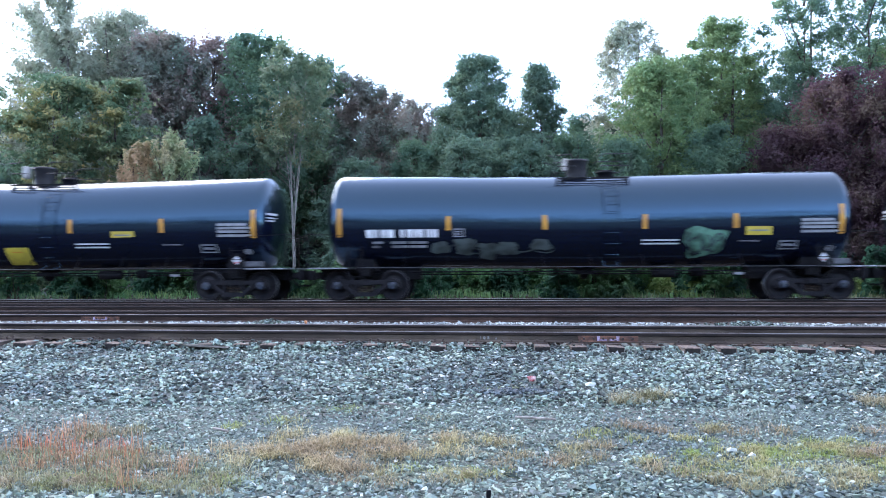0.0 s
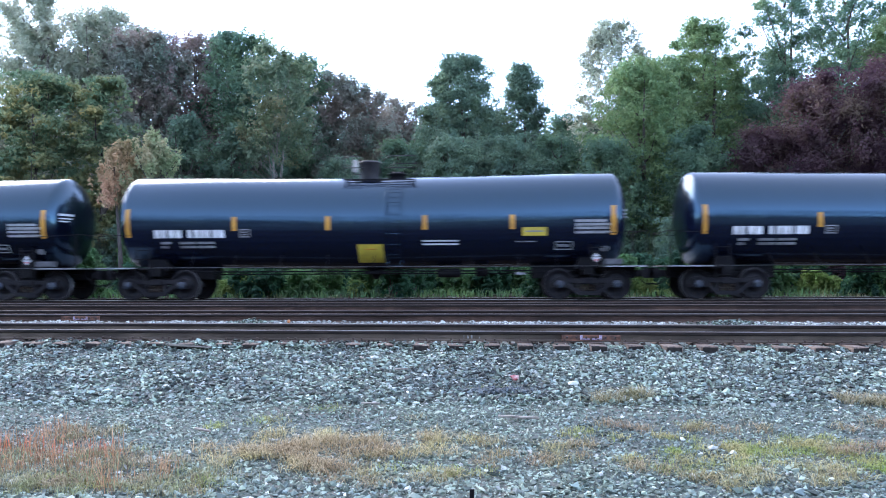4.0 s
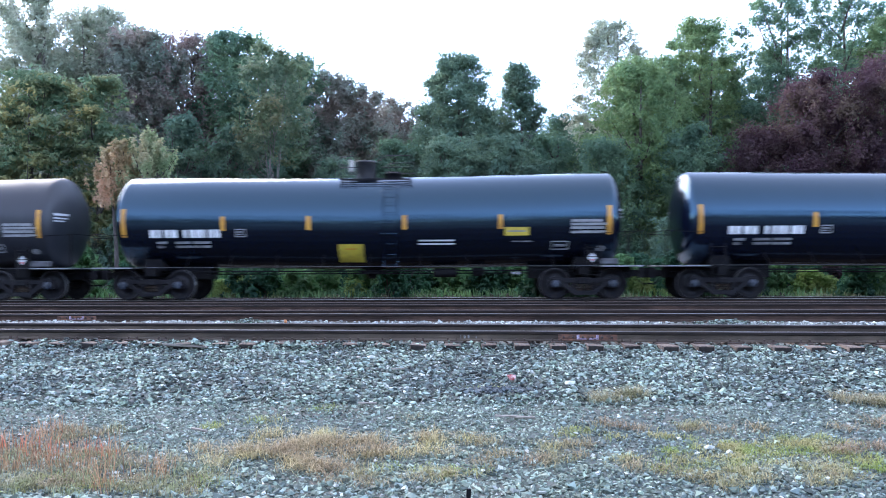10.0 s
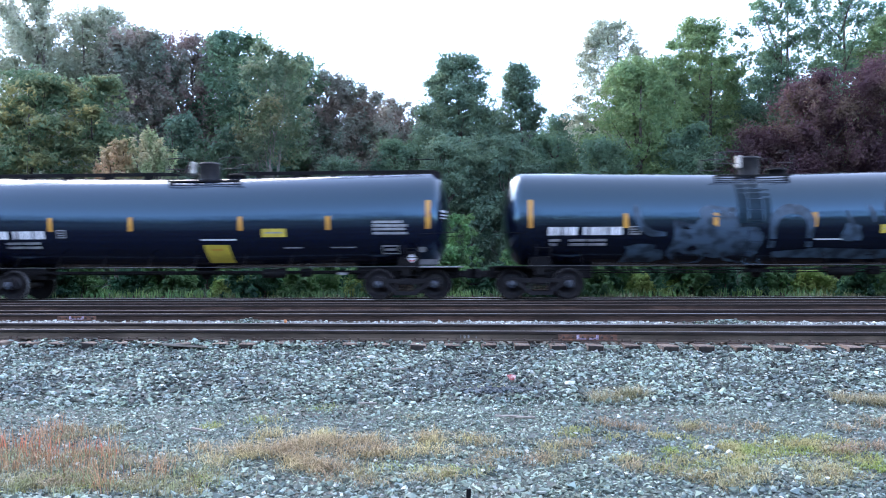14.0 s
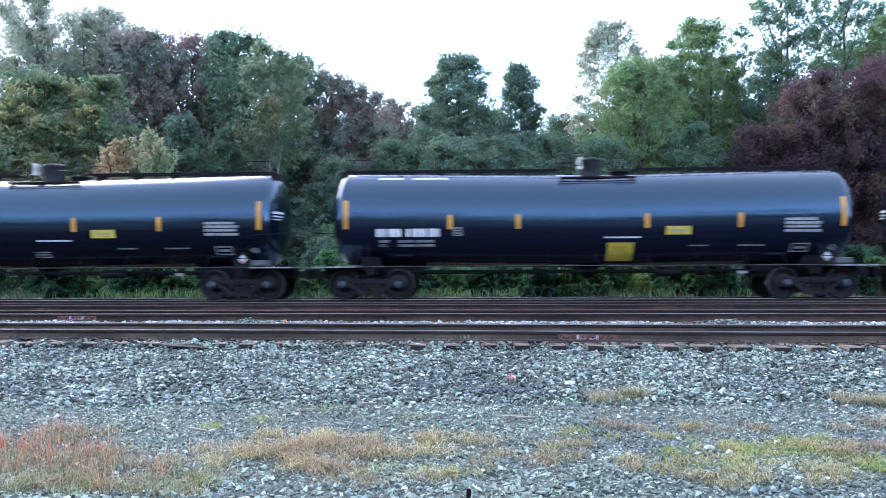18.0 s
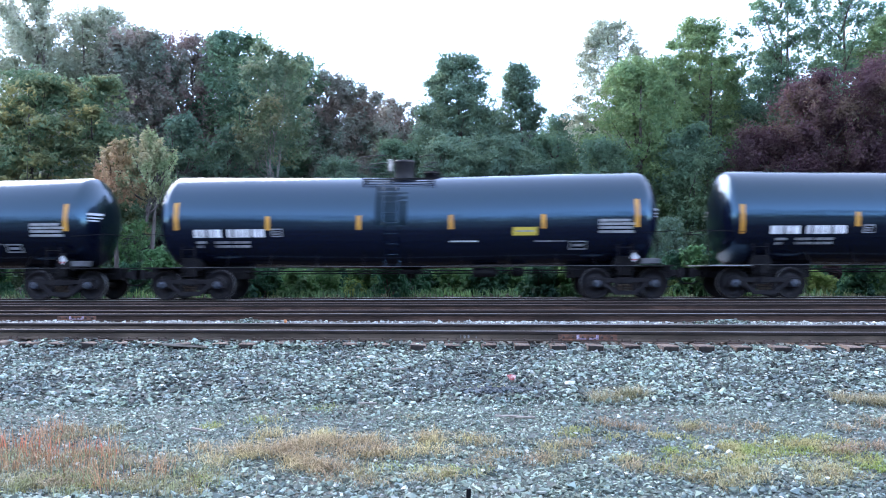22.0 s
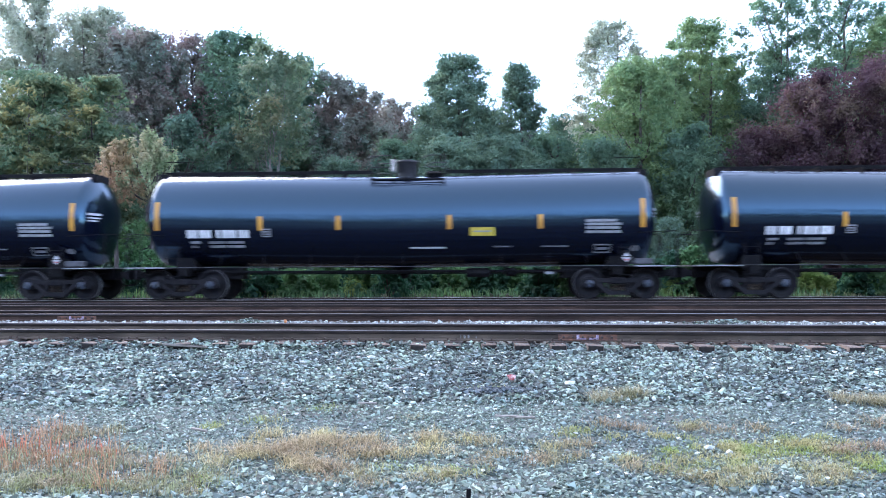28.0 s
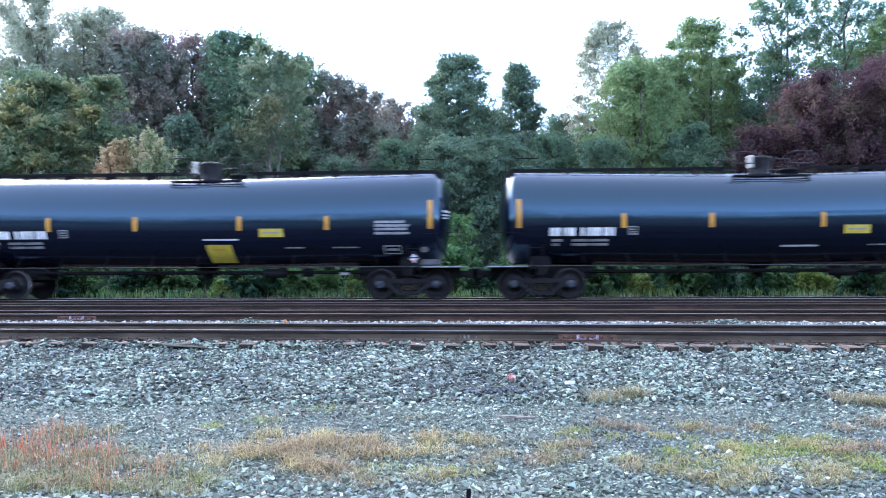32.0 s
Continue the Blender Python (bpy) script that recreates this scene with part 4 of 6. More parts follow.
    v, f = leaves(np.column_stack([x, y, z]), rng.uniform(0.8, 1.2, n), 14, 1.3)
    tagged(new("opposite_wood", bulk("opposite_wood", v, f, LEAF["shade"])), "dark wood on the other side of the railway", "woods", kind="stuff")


def build_undergrowth():
    r = random.Random(3)
    x = -25.0
    while x < 25:
        y = r.uniform(27.7, 31.0)
        kind = r.choice(["weed", "weed", "thicket", "thicket", "thicket"])
        bush(x, y, r.uniform(0.8, 1.9), r.uniform(0.6, 1.0), kind, r.randint(1400, 2000), 0.17, {"weed": "fresh green leafy bush", "thicket": "dark green leafy bush"}[kind] + " at the edge of the ballast")
        x += r.uniform(0.45, 0.85)
    for x, y, h, s in ((11.4, 29.0, 0.85, 0.75), (11.9, 28.8, 0.6, 0.5), (5.4, 28.5, 0.7, 0.6), (6.6, 28.4, 0.55, 0.55), (-4.6, 28.5, 0.5, 0.5), (-8.4, 28.4, 0.75, 0.6), (-9.3, 28.5, 0.55, 0.6)):
        bush(x, y, h, s, "gold", 2200, 0.1, "golden-green flowering weed clump beside the track")
    for x, y, h in ((-11.6, 33.5, 3.4), (-3.5, 34, 3.2), (-1.0, 34, 3.4), (4.2, 34.5, 3.0), (7.6, 34, 3.2), (-6.3, 34.5, 3.0), (-6.5, 32.4, 2.3), (10.6, 34, 3.3), (-15.5, 33.5, 3), (1.7, 34, 3.1), (-14.2, 32.3, 3.1)):
        bush(x, y, h, 1.3, r.choice(["thicket", "deep", "weed"]), 3600, 0.13, "tall leafy bush at the edge of the wood")
    n = 3000
    p = np.column_stack([rng.uniform(-22, 22, n), 27.2 + rng.gamma(2.0, 0.45, n)])
    v, f = blades(p, 0.36, 0.018, 0.9)
    tagged(new("weeds", bulk("weeds", v, f, LEAF["weed"])), "green weeds along the foot of the bushes", "weeds", kind="stuff")
    n = 2600
    tufts = np.column_stack([np.concatenate([rng.uniform(-20, 20, 35), rng.uniform(10, 17, 25)]), 27.3 + rng.gamma(1.5, 0.3, 60)])
    p = tufts[rng.integers(0, 60, n)] + rng.normal(0, 0.16, (n, 2))
    v, f = blades(p, 0.19, 0.009, 1.3)
    tagged(new("pale_seed_grass", bulk("pale_seed_grass", v, f, mat("pale_seed_heads", (0.36, 0.38, 0.25), 0.85, island=0.5, second=(0.2, 0.28, 0.12), scale=1.5, translucent=0.3))), "pale seeding grass along the far track", "grass", kind="stuff")


def build_litter():
    g = Geo()
    base, f = icosahedron()
    g.add(base * (1 + rng.uniform(-0.35, 0.35, (12, 1))) * (0.05, 0.042, 0.042), f)
    ob = new("crumpled_wrapper", g.mesh("crumpled_wrapper", mat("red_wrapper", (0.42, 0.08, 0.08), 0.4, second=(0.6, 0.4, 0.38), scale=30)))
    ob.location = (0.32, 9.78, float(ground_z(0.32, 9.78)) + 0.045)
    tagged(ob, "crumpled red wrapper lying on the ballast", "litter")
    ob = new("stake", Geo().box(-0.016, 0.016, -0.012, 0.012, -0.1, 0.08, 0.003).mesh("stake", M_BLACK))
    ob.matrix_basis = pose(-0.125, 6.03, float(ground_z(-0.125, 6.03)), 3, 2, 10)
    tagged(ob, "short black stake driven into the gravel", "stake")
    for x, y, l, a in ((-1.72, 11.0, 0.3, 105), (-1.1, 10.3, 0.2, 35), (-2.75, 7.7, 0.2, -25), (-1.25, 8.6, 0.2, 10), (0.25, 8.1, 0.3, 5), (0.4, 8.05, 0.2, 12)):
        ob = new("wood_scrap", Geo().box(-l / 2, l / 2, -0.014, 0.014, -0.010, 0.010, 0.004).mesh("wood_scrap", mat("bleached_wood", (0.3, 0.27, 0.23), 0.9, second=(0.18, 0.16, 0.14), scale=12)))
        ob.matrix_basis = pose(x, y, float(ground_z(x, y)) + 0.045, 0, 3, a)
        tagged(ob, "bleached splinter of wood on the gravel", "wood scrap", "wood scraps")
    g = Geo().box(-0.3, 0.3, -0.06, 0.06, -0.018, 0.018, 0.006)
    g.v = [(x + 0.05 * rng.uniform(-1, 1) * (abs(x) > 0.25), y + 0.02 * rng.uniform(-1, 1), z) for x, y, z in g.v]
    ob = new("broken_plank", g.mesh("broken_plank", mat("grey_split_wood", (0.26, 0.235, 0.2), 0.9, second=(0.12, 0.105, 0.09), scale=6, stretch=(0.4, 5, 5), bump=0.4)))
    ob.matrix_basis = pose(-4.4, 11.75, float(ground_z(-4.4, 11.75)) + 0.075, -12, 2, -3)
    tagged(ob, "grey broken plank lying along the ends of the ties", "plank")
    g = Geo().lathe([(-0.03, 0.0), (-0.03, 0.026), (0.02, 0.03), (0.03, 0.0)], 10, "z")
    ob = new("orange_cap", g.mesh("orange_cap", mat("orange_plastic", (0.5, 0.2, 0.07), 0.5)))
    ob.location = (-3.72, 15.0, float(ground_z(-3.72, 15.0)) + 0.06)
    tagged(ob, "small orange cap lying on pale ballast", "litter")


# ---------------------------------------------------------------- tank cars
R = 1.42                       # tank radius
Z_END, Z_MID = 2.43, 2.325    # height of the tank's middle line at its ends and at its lowest point
TRUCK, AXLE, WHEEL = 6.52, 0.84, 0.457

KINDS = {
    "A": dict(half=8.54, stripe=7.23, stripe_z=(1.9, 2.75), body=7.30, head=0.46, mids=(-3.98, -1.16, 1.72, 4.29), mark=-6.43, sq=-3.83, sub=-6.25, thin=(1.64, 2.7, 1.73), cots=4.54,
              lines=((4.39, 4.98, 1.7),), sten=6.12, box=5.54, plat=(-0.78, 1.38), dome=-0.1, ladder=0.78, mark_z=1.88, thin_two=True),
    "B": dict(half=8.505, stripe=7.2, stripe_z=(2.1, 2.95), body=7.27, head=0.48, mids=(-4.07, -1.73, 1.57, 4.24), mark=-6.3, sq=-4.03, sub=-6.22, thin=(0.39, 1.44, 1.52), cots=2.13,
              lines=((2.85, 3.41, 1.55), (4.28, 5.03, 1.55)), sten=5.55, box=5.8, plat=(-0.84, 1.41), dome=0.2, ladder=None, mark_z=1.865, thin_two=False, lift=0.03),
    "S": dict(half=8.52, stripe=6.82, stripe_z=(2.1, 2.93), body=7.0, head=0.62, mids=(-4.05, -1.33, 1.4, 4.11), mark=-6.3, sq=-3.95, sub=-6.25, thin=(1.34, 2.17, 1.7), cots=3.17,
              lines=((3.86, 4.75, 1.7),), sten=5.72, box=4.86, plat=(-1.31, 0.88), dome=-0.1, ladder=-0.38, mark_z=1.88, thin_two=False),
}


def axis_z(u, k):
    """Height of the tank's middle line: it sinks towards the middle of the car."""
    return Z_MID + k.get("lift", 0.0) + (Z_END - Z_MID) * min(1.0, abs(u) / k["body"])


def skin(u, z, k, off=0.005):
    """The point of the tank's near side at u along the car and height z."""
    d = z - axis_z(u, k)
    a = math.asin(max(-0.999, min(0.999, d / R)))
    return (u, -(R + off) * math.cos(a), axis_z(u, k) + (R + off) * math.sin(a))


def patch(g, u0, u1, z0, z1, k, off=0.005, steps=4, slant=0.0):
    """A thin plate on the tank's side, bent to it."""
    us = [u0, u1] if u0 * u1 >= 0 else [u0, 0.0, u1]
    zs = [z0 + (z1 - z0) * i / steps for i in range(steps + 1)]
    out = [skin(u + slant * (z - z0), z, k, off) for u in us for z in zs]
    back = [skin(u + slant * (z - z0), z, k, 0.0) for u in us for z in zs]
    n, m = len(zs), len(us)
    f = [(i * n + j, (i + 1) * n + j, (i + 1) * n + j + 1, i * n + j + 1) for i in range(m - 1) for j in range(n - 1)]
    b = n * m
    rim = [i * n for i in range(m)] + [(m - 1) * n + j for j in range(1, n)] + [i * n + n - 1 for i in range(m - 2, -1, -1)] + [j for j in range(n - 2, 0, -1)]
    f += [(rim[(i + 1) % len(rim)], rim[i], rim[i] + b, rim[(i + 1) % len(rim)] + b) for i in range(len(rim))]
    return g.add(out + back, f)


def head_x(r, k):
    return k["body"] + k["head"] * math.sqrt(max(0.0, 1 - (r / R) ** 2.1))


def tank_geo(k):
    g = Geo()
    n = 56
    radii = [(0.0001, 0), (0.3, 0), (0.6, 0), (0.85, 0), (1.05, 0), (1.2, 0), (1.31, 0), (1.38, 0), (1.41, 0)]
    rings = [(-head_x(r, k), r) for r, _ in radii] + [(-k["body"], R)] + [(u, R) for u in (-4.85, -2.42, -0.25, 0.25, 2.42, 4.85)] + [(k["body"], R)] + [(head_x(r, k), r) for r, _ in reversed(radii)]
    v = []
    for u, r in rings:
        zc = axis_z(u, k) if abs(u) > 0.3 else Z_MID + 0.006 + k.get("lift", 0.0)
        v += [(u, r * math.cos(2 * math.pi * j / n), zc + r * math.sin(2 * math.pi * j / n)) for j in range(n)]
    f = [(i * n + j, i * n + (j + 1) % n, (i + 1) * n + (j + 1) % n, (i + 1) * n + j) for i in range(len(rings) - 1) for j in range(n)]
    g.add(v, f, True)
    return g


def glyphs(g, u, z, count, w, h, gap, k, slant=0.0):
    """A row of plain bars, one for each sign of a line of writing."""
    for i in range(count):
        patch(g, u + i * (w + gap), u + i * (w + gap) + w, z, z + h, k, 0.005, 2, slant)
    return g


def glyph(u, z, w, h, i, k):
    """One large painted sign, as a plain bar; every third is a little narrower."""
    return patch(Geo(), u, u + w - (0.05 if i % 3 == 1 else 0.0), z, z + h, k, 0.005, 2)


def side_frame():
    g = Geo()
    y0, y1 = -0.065, 0.065
    g.prism([(-1.02, 0.5), (-1.0, 0.62), (-0.86, 0.685), (-0.68, 0.66), (-0.55, 0.62), (0.55, 0.62), (0.68, 0.66), (0.86, 0.685), (1.0, 0.62), (1.02, 0.5),
             (0.97, 0.46), (0.70, 0.46), (0.66, 0.5), (-0.66, 0.5), (-0.70, 0.46), (-0.97, 0.46)], y0, y1)
    for s in (-1, 1):
        g.bar((s * 0.66, 0, 0.52), (s * 0.3, 0, 0.2), 0.15, 0.13)
        g.bar((s * 0.29, 0, 0.52), (s * 0.29, 0, 0.22), 0.13, 0.08)
        g.bar((s * 0.68, 0, 0.5), (s * 0.64, 0, 0.36), 0.12, 0.06)
        g.bar((s * 1.0, 0, 0.5), (s * 1.03, 0, 0.36), 0.12, 0.06)
    g.prism([(-0.4, 0.27), (-0.33, 0.13), (0.33, 0.13), (0.4, 0.27), (0.25, 0.25), (-0.25, 0.25)], -0.085, 0.085)
    return g


def spring_geo():
    g = Geo()
    path = [(0.05 * math.cos(a), 0.05 * math.sin(a), 0.25 + 0.19 * a / (2 * math.pi * 4)) for a in np.linspace(0, 2 * math.pi * 4, 21)]
    return g.tube(path, 0.015, 3)


def wheel_geo(side):
    """A wheel with flange, tread, dished plate and hub; the flange is on the inner side."""
    s = side
    prof = [(s * 0.09, 0.10), (s * 0.09, 0.15), (s * 0.02, 0.19), (s * 0.0, 0.33), (s * 0.055, 0.385), (s * 0.075, 0.40), (s * 0.075, 0.445), (s * 0.07, 0.452), (s * -0.03, 0.457), (s * -0.045, 0.482), (s * -0.065, 0.482),
            (s * -0.07, 0.46), (s * -0.07, 0.40), (s * -0.03, 0.36), (s * -0.035, 0.2), (s * -0.07, 0.15), (s * -0.07, 0.10)]
    g = Geo().lathe(prof, 24)
    me = g.mesh("wheel", [M_WHEEL, M_TREAD])
    me.polygons.foreach_set("material_index", [1 if i // 24 == 7 else 0 for i in range(len(me.polygons))])
    return recalc(me)


def build_car(kind):
    k = KINDS[kind]
    car = new("tank_car")
    e, hb = k["stripe"], k["body"]
    part("tank", tank_geo(k), M_TANK, car, "black glossy cylindrical tank with domed ends")
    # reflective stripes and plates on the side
    for s in (-1, 1):
        part("reflective_stripe", patch(Geo(), s * e - 0.066, s * e + 0.066, *k["stripe_z"], k, 0.006, 6), M_YELLOW, car, "tall yellow reflective stripe")
    for u in k["mids"]:
        part("reflective_stripe", patch(Geo(), u - 0.066, u + 0.066, 2.08, 2.5, k, 0.006), M_YELLOW, car, "short yellow reflective stripe")
    z = k["mark_z"]
    for i in range(10):
        narrow = 0.88 if kind == "B" else 1.0
        u = k["mark"] + narrow * (0.215 * i if i < 4 else 1.02 + 0.19 * (i - 4))
        part("painted_sign", glyph(u, z, narrow * (0.185 if i < 4 else 0.165), 0.235, i, k), M_SIGN, car, "large white painted sign")
    for row, words in ((1.7, (3, 5, 5)), (1.58, (2, 5, 5))):
        u = k["sub"]
        for w in words:
            part("small_lettering", patch(Geo(), u, u + 0.1 * w, row, row + 0.07, k), M_DIM, car, "small white lettering")
            u += 0.56
    q = k["sq"]
    qw = 0.27 if kind == "B" else 0.32
    g = patch(Geo(), q, q + qw, 1.89, 1.92, k)
    patch(patch(g, q, q + qw, 2.1, 2.13, k), q, q + 0.03, 1.92, 2.1, k)
    patch(g, q + qw - 0.03, q + qw, 1.92, 2.1, k)
    part("framed_stencil", glyphs(glyphs(g, q + 0.055, 2.02, 2, 0.07, 0.04, 0.02, k), q + 0.055, 1.95, 2, 0.07, 0.04, 0.02, k), M_GREY, car, "small framed grey stencil")
    u0, u1, zt = k["thin"]
    for dz in (0.0, -0.1) if k["thin_two"] else (0.0,):
        part("safety_lettering", patch(Geo(), u0, u1, zt + dz, zt + dz + 0.045, k, 0.005, 1), M_WHITE, car, "thin line of white lettering")
    for u0, u1, zt in k["lines"]:
        part("safety_lettering", patch(Geo(), u0, u1, zt, zt + 0.035, k, 0.005, 1), M_DIM, car, "short thin line of pale lettering")
    c = k["cots"]
    plate = part("yellow_panel", patch(Geo(), c + 0.04, c + 0.76, 1.885, 2.13, k, 0.006), M_PLACARD, car, "yellow data panel")
    part("panel_lettering", patch(Geo(), c + 0.14, c + 0.66, 1.99, 2.035, k, 0.006, 1), M_GREY, plate)
    for o in plate.children:
        o.location.y = -0.004
    sx = k["sten"]
    for row, w in ((2.27, 0.9), (2.165, 1.03), (2.06, 0.97), (1.94, 1.02)):
        part("data_stencil", patch(Geo(), sx, sx + w, row, row + 0.075, k, 0.005, 1), M_GREY, car, "line of pale grey painted data")
    bx = k["box"]
    g = Geo()
    for a, b, c0, d in ((bx, bx + 0.52, 1.47, 1.5), (bx, bx + 0.52, 1.69, 1.72), (bx, bx + 0.03, 1.5, 1.69), (bx + 0.49, bx + 0.52, 1.5, 1.69), (bx + 0.1, bx + 0.42, 1.56, 1.63)):
        patch(g, a, b, c0 - (0.1 if kind == "B" else 0), d - (0.1 if kind == "B" else 0), k, 0.005, 1)
    part("framed_stencil", g, M_GREY, car, "small framed pale stencil")
    if kind != "S":
        g = Geo()
        hx = [(7.0 + 0.14 * math.cos(a), 1.5 + 0.09 * math.sin(a)) for a in np.linspace(0, 2 * math.pi, 7)[:-1]]
        part("small_plate", g.add([skin(u, zz, k, 0.006) for u, zz in hx], [tuple(range(6))]), M_GREY, car, "small grey six-sided plate")
    # hazard diamond on its holder
    holder = part("placard_holder", Geo().box(6.62, 6.82, -1.36, -1.32, 0.98, 1.44, 0.008), M_BLACK, car)
    dia = [(6.72, 1.09), (6.86, 1.23), (6.72, 1.37), (6.58, 1.23)]
    part("hazard_diamond", Geo().prism(dia, -1.372, -1.363), M_WHITE, holder, "white diamond hazard plate")
    part("diamond_mark", Geo().prism([(6.72, 1.12), (6.78, 1.18), (6.66, 1.18)], -1.378, -1.374), M_RED, holder, "red mark on the diamond")
    # head lettering and end gear
    for s in (-1, 1):
        g = Geo()
        for row, w in ((2.6, 0.62), (2.5, 0.55), (2.41, 0.4)):
            a, b = (-1.15, -1.15 + w) if s > 0 else (1.1 - w, 1.1)
            pts = [(s * (head_x(math.hypot(y, zz - Z_END), k) + 0.006), y, zz) for y in np.linspace(a, b, 5) for zz in (row, row + (0.07 if row > 2.55 else 0.04))]
            g.add(pts, [(2 * i, 2 * i + 2, 2 * i + 3, 2 * i + 1) if s > 0 else (2 * i + 1, 2 * i + 3, 2 * i + 2, 2 * i) for i in range(4)])
        part("end_lettering", g, M_WHITE, car, "white lettering on the domed end")
        x = s * (hb + 0.9)
        part("end_handrail", Geo().tube([(s * 7.0, -1.34, 1.95), (x, -1.34, 2.0), (x, -1.2, 2.02), (x, 1.2, 2.02), (x, 1.34, 2.0), (s * 7.0, 1.34, 1.95)], 0.010, 6), M_BLACK, car, "thin end handrail")
        for yy in (-1.3, 1.3):
            part("handrail_post", Geo().bar((x, yy, 0.98), (x, yy, 2.02), 0.04, 0.02), M_BLACK, car)
        part("end_platform", Geo().box(min(s * 6.9, x), max(s * 6.9, x), -1.36, 1.36, 0.955, 0.995, 0.006), M_GALV if kind != "S" else M_BLACK, car, "pale grating platform under the tank's end")
        part("stub_sill", Geo().box(min(s * 4.9, s * 8.05), max(s * 4.9, s * 8.05), -0.3, 0.3, 0.62, 0.98, 0.015), M_BLACK, car)
        part("saddle", Geo().prism([(s * 6.2, 0.9), (s * 6.85, 0.9), (s * 6.8, 1.4), (s * 6.3, 1.4)][::s], -0.8, 0.8), M_BLACK, car, "black saddle plate carrying the tank")
        part("bolster_gusset", Geo().box(s * TRUCK - 0.16, s * TRUCK + 0.16, -1.05, 1.05, 0.72, 0.98, 0.02), M_BLACK, car)
        cp = Geo().box(min(s * 8.05, s * 8.3), max(s * 8.05, s * 8.3), -0.09, 0.09, 0.66, 0.86, 0.02)
        cp.prism([(s * 8.28, 0.62), (s * (k["half"] + 0.07), 0.62), (s * (k["half"] + 0.07), 0.92), (s * 8.28, 0.92)][::s], -0.17, -0.02 if s > 0 else 0.15)
        part("coupler", cp, M_TRUCK, car, "knuckle coupler")
        part("air_hose", Geo().tube([(s * 8.1, -0.35, 0.7), (s * 8.25, -0.36, 0.52), (s * 8.42, -0.3, 0.42), (s * (k["half"] + 0.0), -0.2, 0.46)], 0.025, 6), M_BLACK, car)
        lad = Geo()
        ux = s * (hb - 0.55)
        for du in (-0.2, 0.2):
            lad.bar((ux + du, -1.40, 0.42), (ux + du, -1.40, 1.62), 0.02, 0.035)
        for zz in (0.45, 0.72, 0.98, 1.25, 1.52):
            lad.tube([(ux - 0.2, -1.40, zz), (ux + 0.2, -1.40, zz)], 0.012, 5)
        part("side_ladder", lad, M_BLACK, car, "black steel corner ladder")
    brk = Geo().box(6.92, 7.5, -1.30, -1.05, 1.02, 1.2, 0.03)
    part("brake_box", brk, M_BOX, car, "grey brake step box")
    wheel = Geo().lathe([(-0.012, 0.27), (0.012, 0.27), (0.012, 0.24), (-0.012, 0.24), (-0.012, 0.27)], 20, "x", (hb + 0.82, 0.55, 1.7))
    for a in range(4):
        ca, sa = math.cos(a * math.pi / 2 + 0.4), math.sin(a * math.pi / 2 + 0.4)
        wheel.bar((hb + 0.82, 0.55, 1.7), (hb + 0.82, 0.55 + 0.25 * ca, 1.7 + 0.25 * sa), 0.02, 0.02, (1, 0, 0))
    part("brake_wheel", wheel, M_BLACK, car)
    # long side rail, its brackets, and the gear under the tank
    for s in (-1, 1):
        part("side_rail", Geo().tube([(-6.9, s * 1.40, 0.99), (6.9, s * 1.40, 0.99)], 0.009, 6), M_BOX, car, "long thin side handrail")
    for u in (-5.3, -4.0, -2.6, -1.2, 0.2, 1.7, 3.1, 4.5, 5.6):
        part("rail_bracket", Geo().bar((u, -1.40, 0.99), (u - 0.03, -1.02, 1.36), 0.015, 0.04, (1, 0, 0)), M_BLACK, car)
    part("brake_pipe", Geo().tube([(-7.9, -0.5, 0.8), (-5.2, -0.62, 0.86), (5.2, -0.62, 0.86), (7.9, -0.5, 0.8)], 0.022, 6), M_BLACK, car)
    part("brake_rod", Geo().tube([(-5.0, -0.3, 0.78), (5.0, -0.3, 0.78)], 0.018, 6), M_BLACK, car)
    if kind == "B":
        part("skid_rail", Geo().box(-5.2, 5.2, -0.42, -0.38, 0.8, 0.84, 0.005), M_BLACK, car)
    ov = Geo().lathe([(0.62, 0.0), (0.62, 0.1), (0.7, 0.16), (0.84, 0.2), (0.95, 0.34)], 14, "z", (0.1, 0, 0)).box(-0.25, 0.45, -0.3, 0.3, 0.78, 0.84, 0.01)
    part("outlet_valve", ov, M_BLACK, car, "black bottom outlet valve")
    cyl = Geo().lathe([(3.2, 0.0), (3.2, 0.13), (3.55, 0.13), (3.6, 0.0)], 14, "x", (0, -0.45, 0.82))
    part("brake_cylinder", cyl, M_BLACK, car)
    part("reservoir", Geo().lathe([(2.0, 0.0), (2.03, 0.14), (2.75, 0.14), (2.78, 0.0)], 14, "x", (0, -0.5, 0.8)), M_BLACK, car)
    if kind != "S":
        part("tag_plate", Geo().box(4.4, 4.68, -0.7, -0.67, 0.74, 0.82, 0.004), M_GREY, car, "small pale plate under the tank")
    # fittings on top
    p0, p1 = k["plat"]
    zt = Z_MID + R
    d = k["dome"]
    deck = Geo().box(p0, p1, -0.88, -0.85, zt - 0.125, zt - 0.09).box(p0, p1, 0.85, 0.88, zt - 0.125, zt - 0.09)
    for u in (p0, p1 - 0.05):
        deck.box(u, u + 0.05, -0.84, 0.84, zt - 0.125, zt - 0.09)
    deck = part("top_platform", deck, M_BLACK, car, "black grating platform round the dome")
    slat = Geo().box(p0 + 0.05, p1 - 0.05, -0.022, 0.022, zt - 0.12, zt - 0.098).mesh("slat", M_BLACK)
    for yy in (-0.78, -0.66, -0.54, 0.54, 0.66, 0.78):
        part("slat", slat, None, deck, at=pose(0, yy, 0))
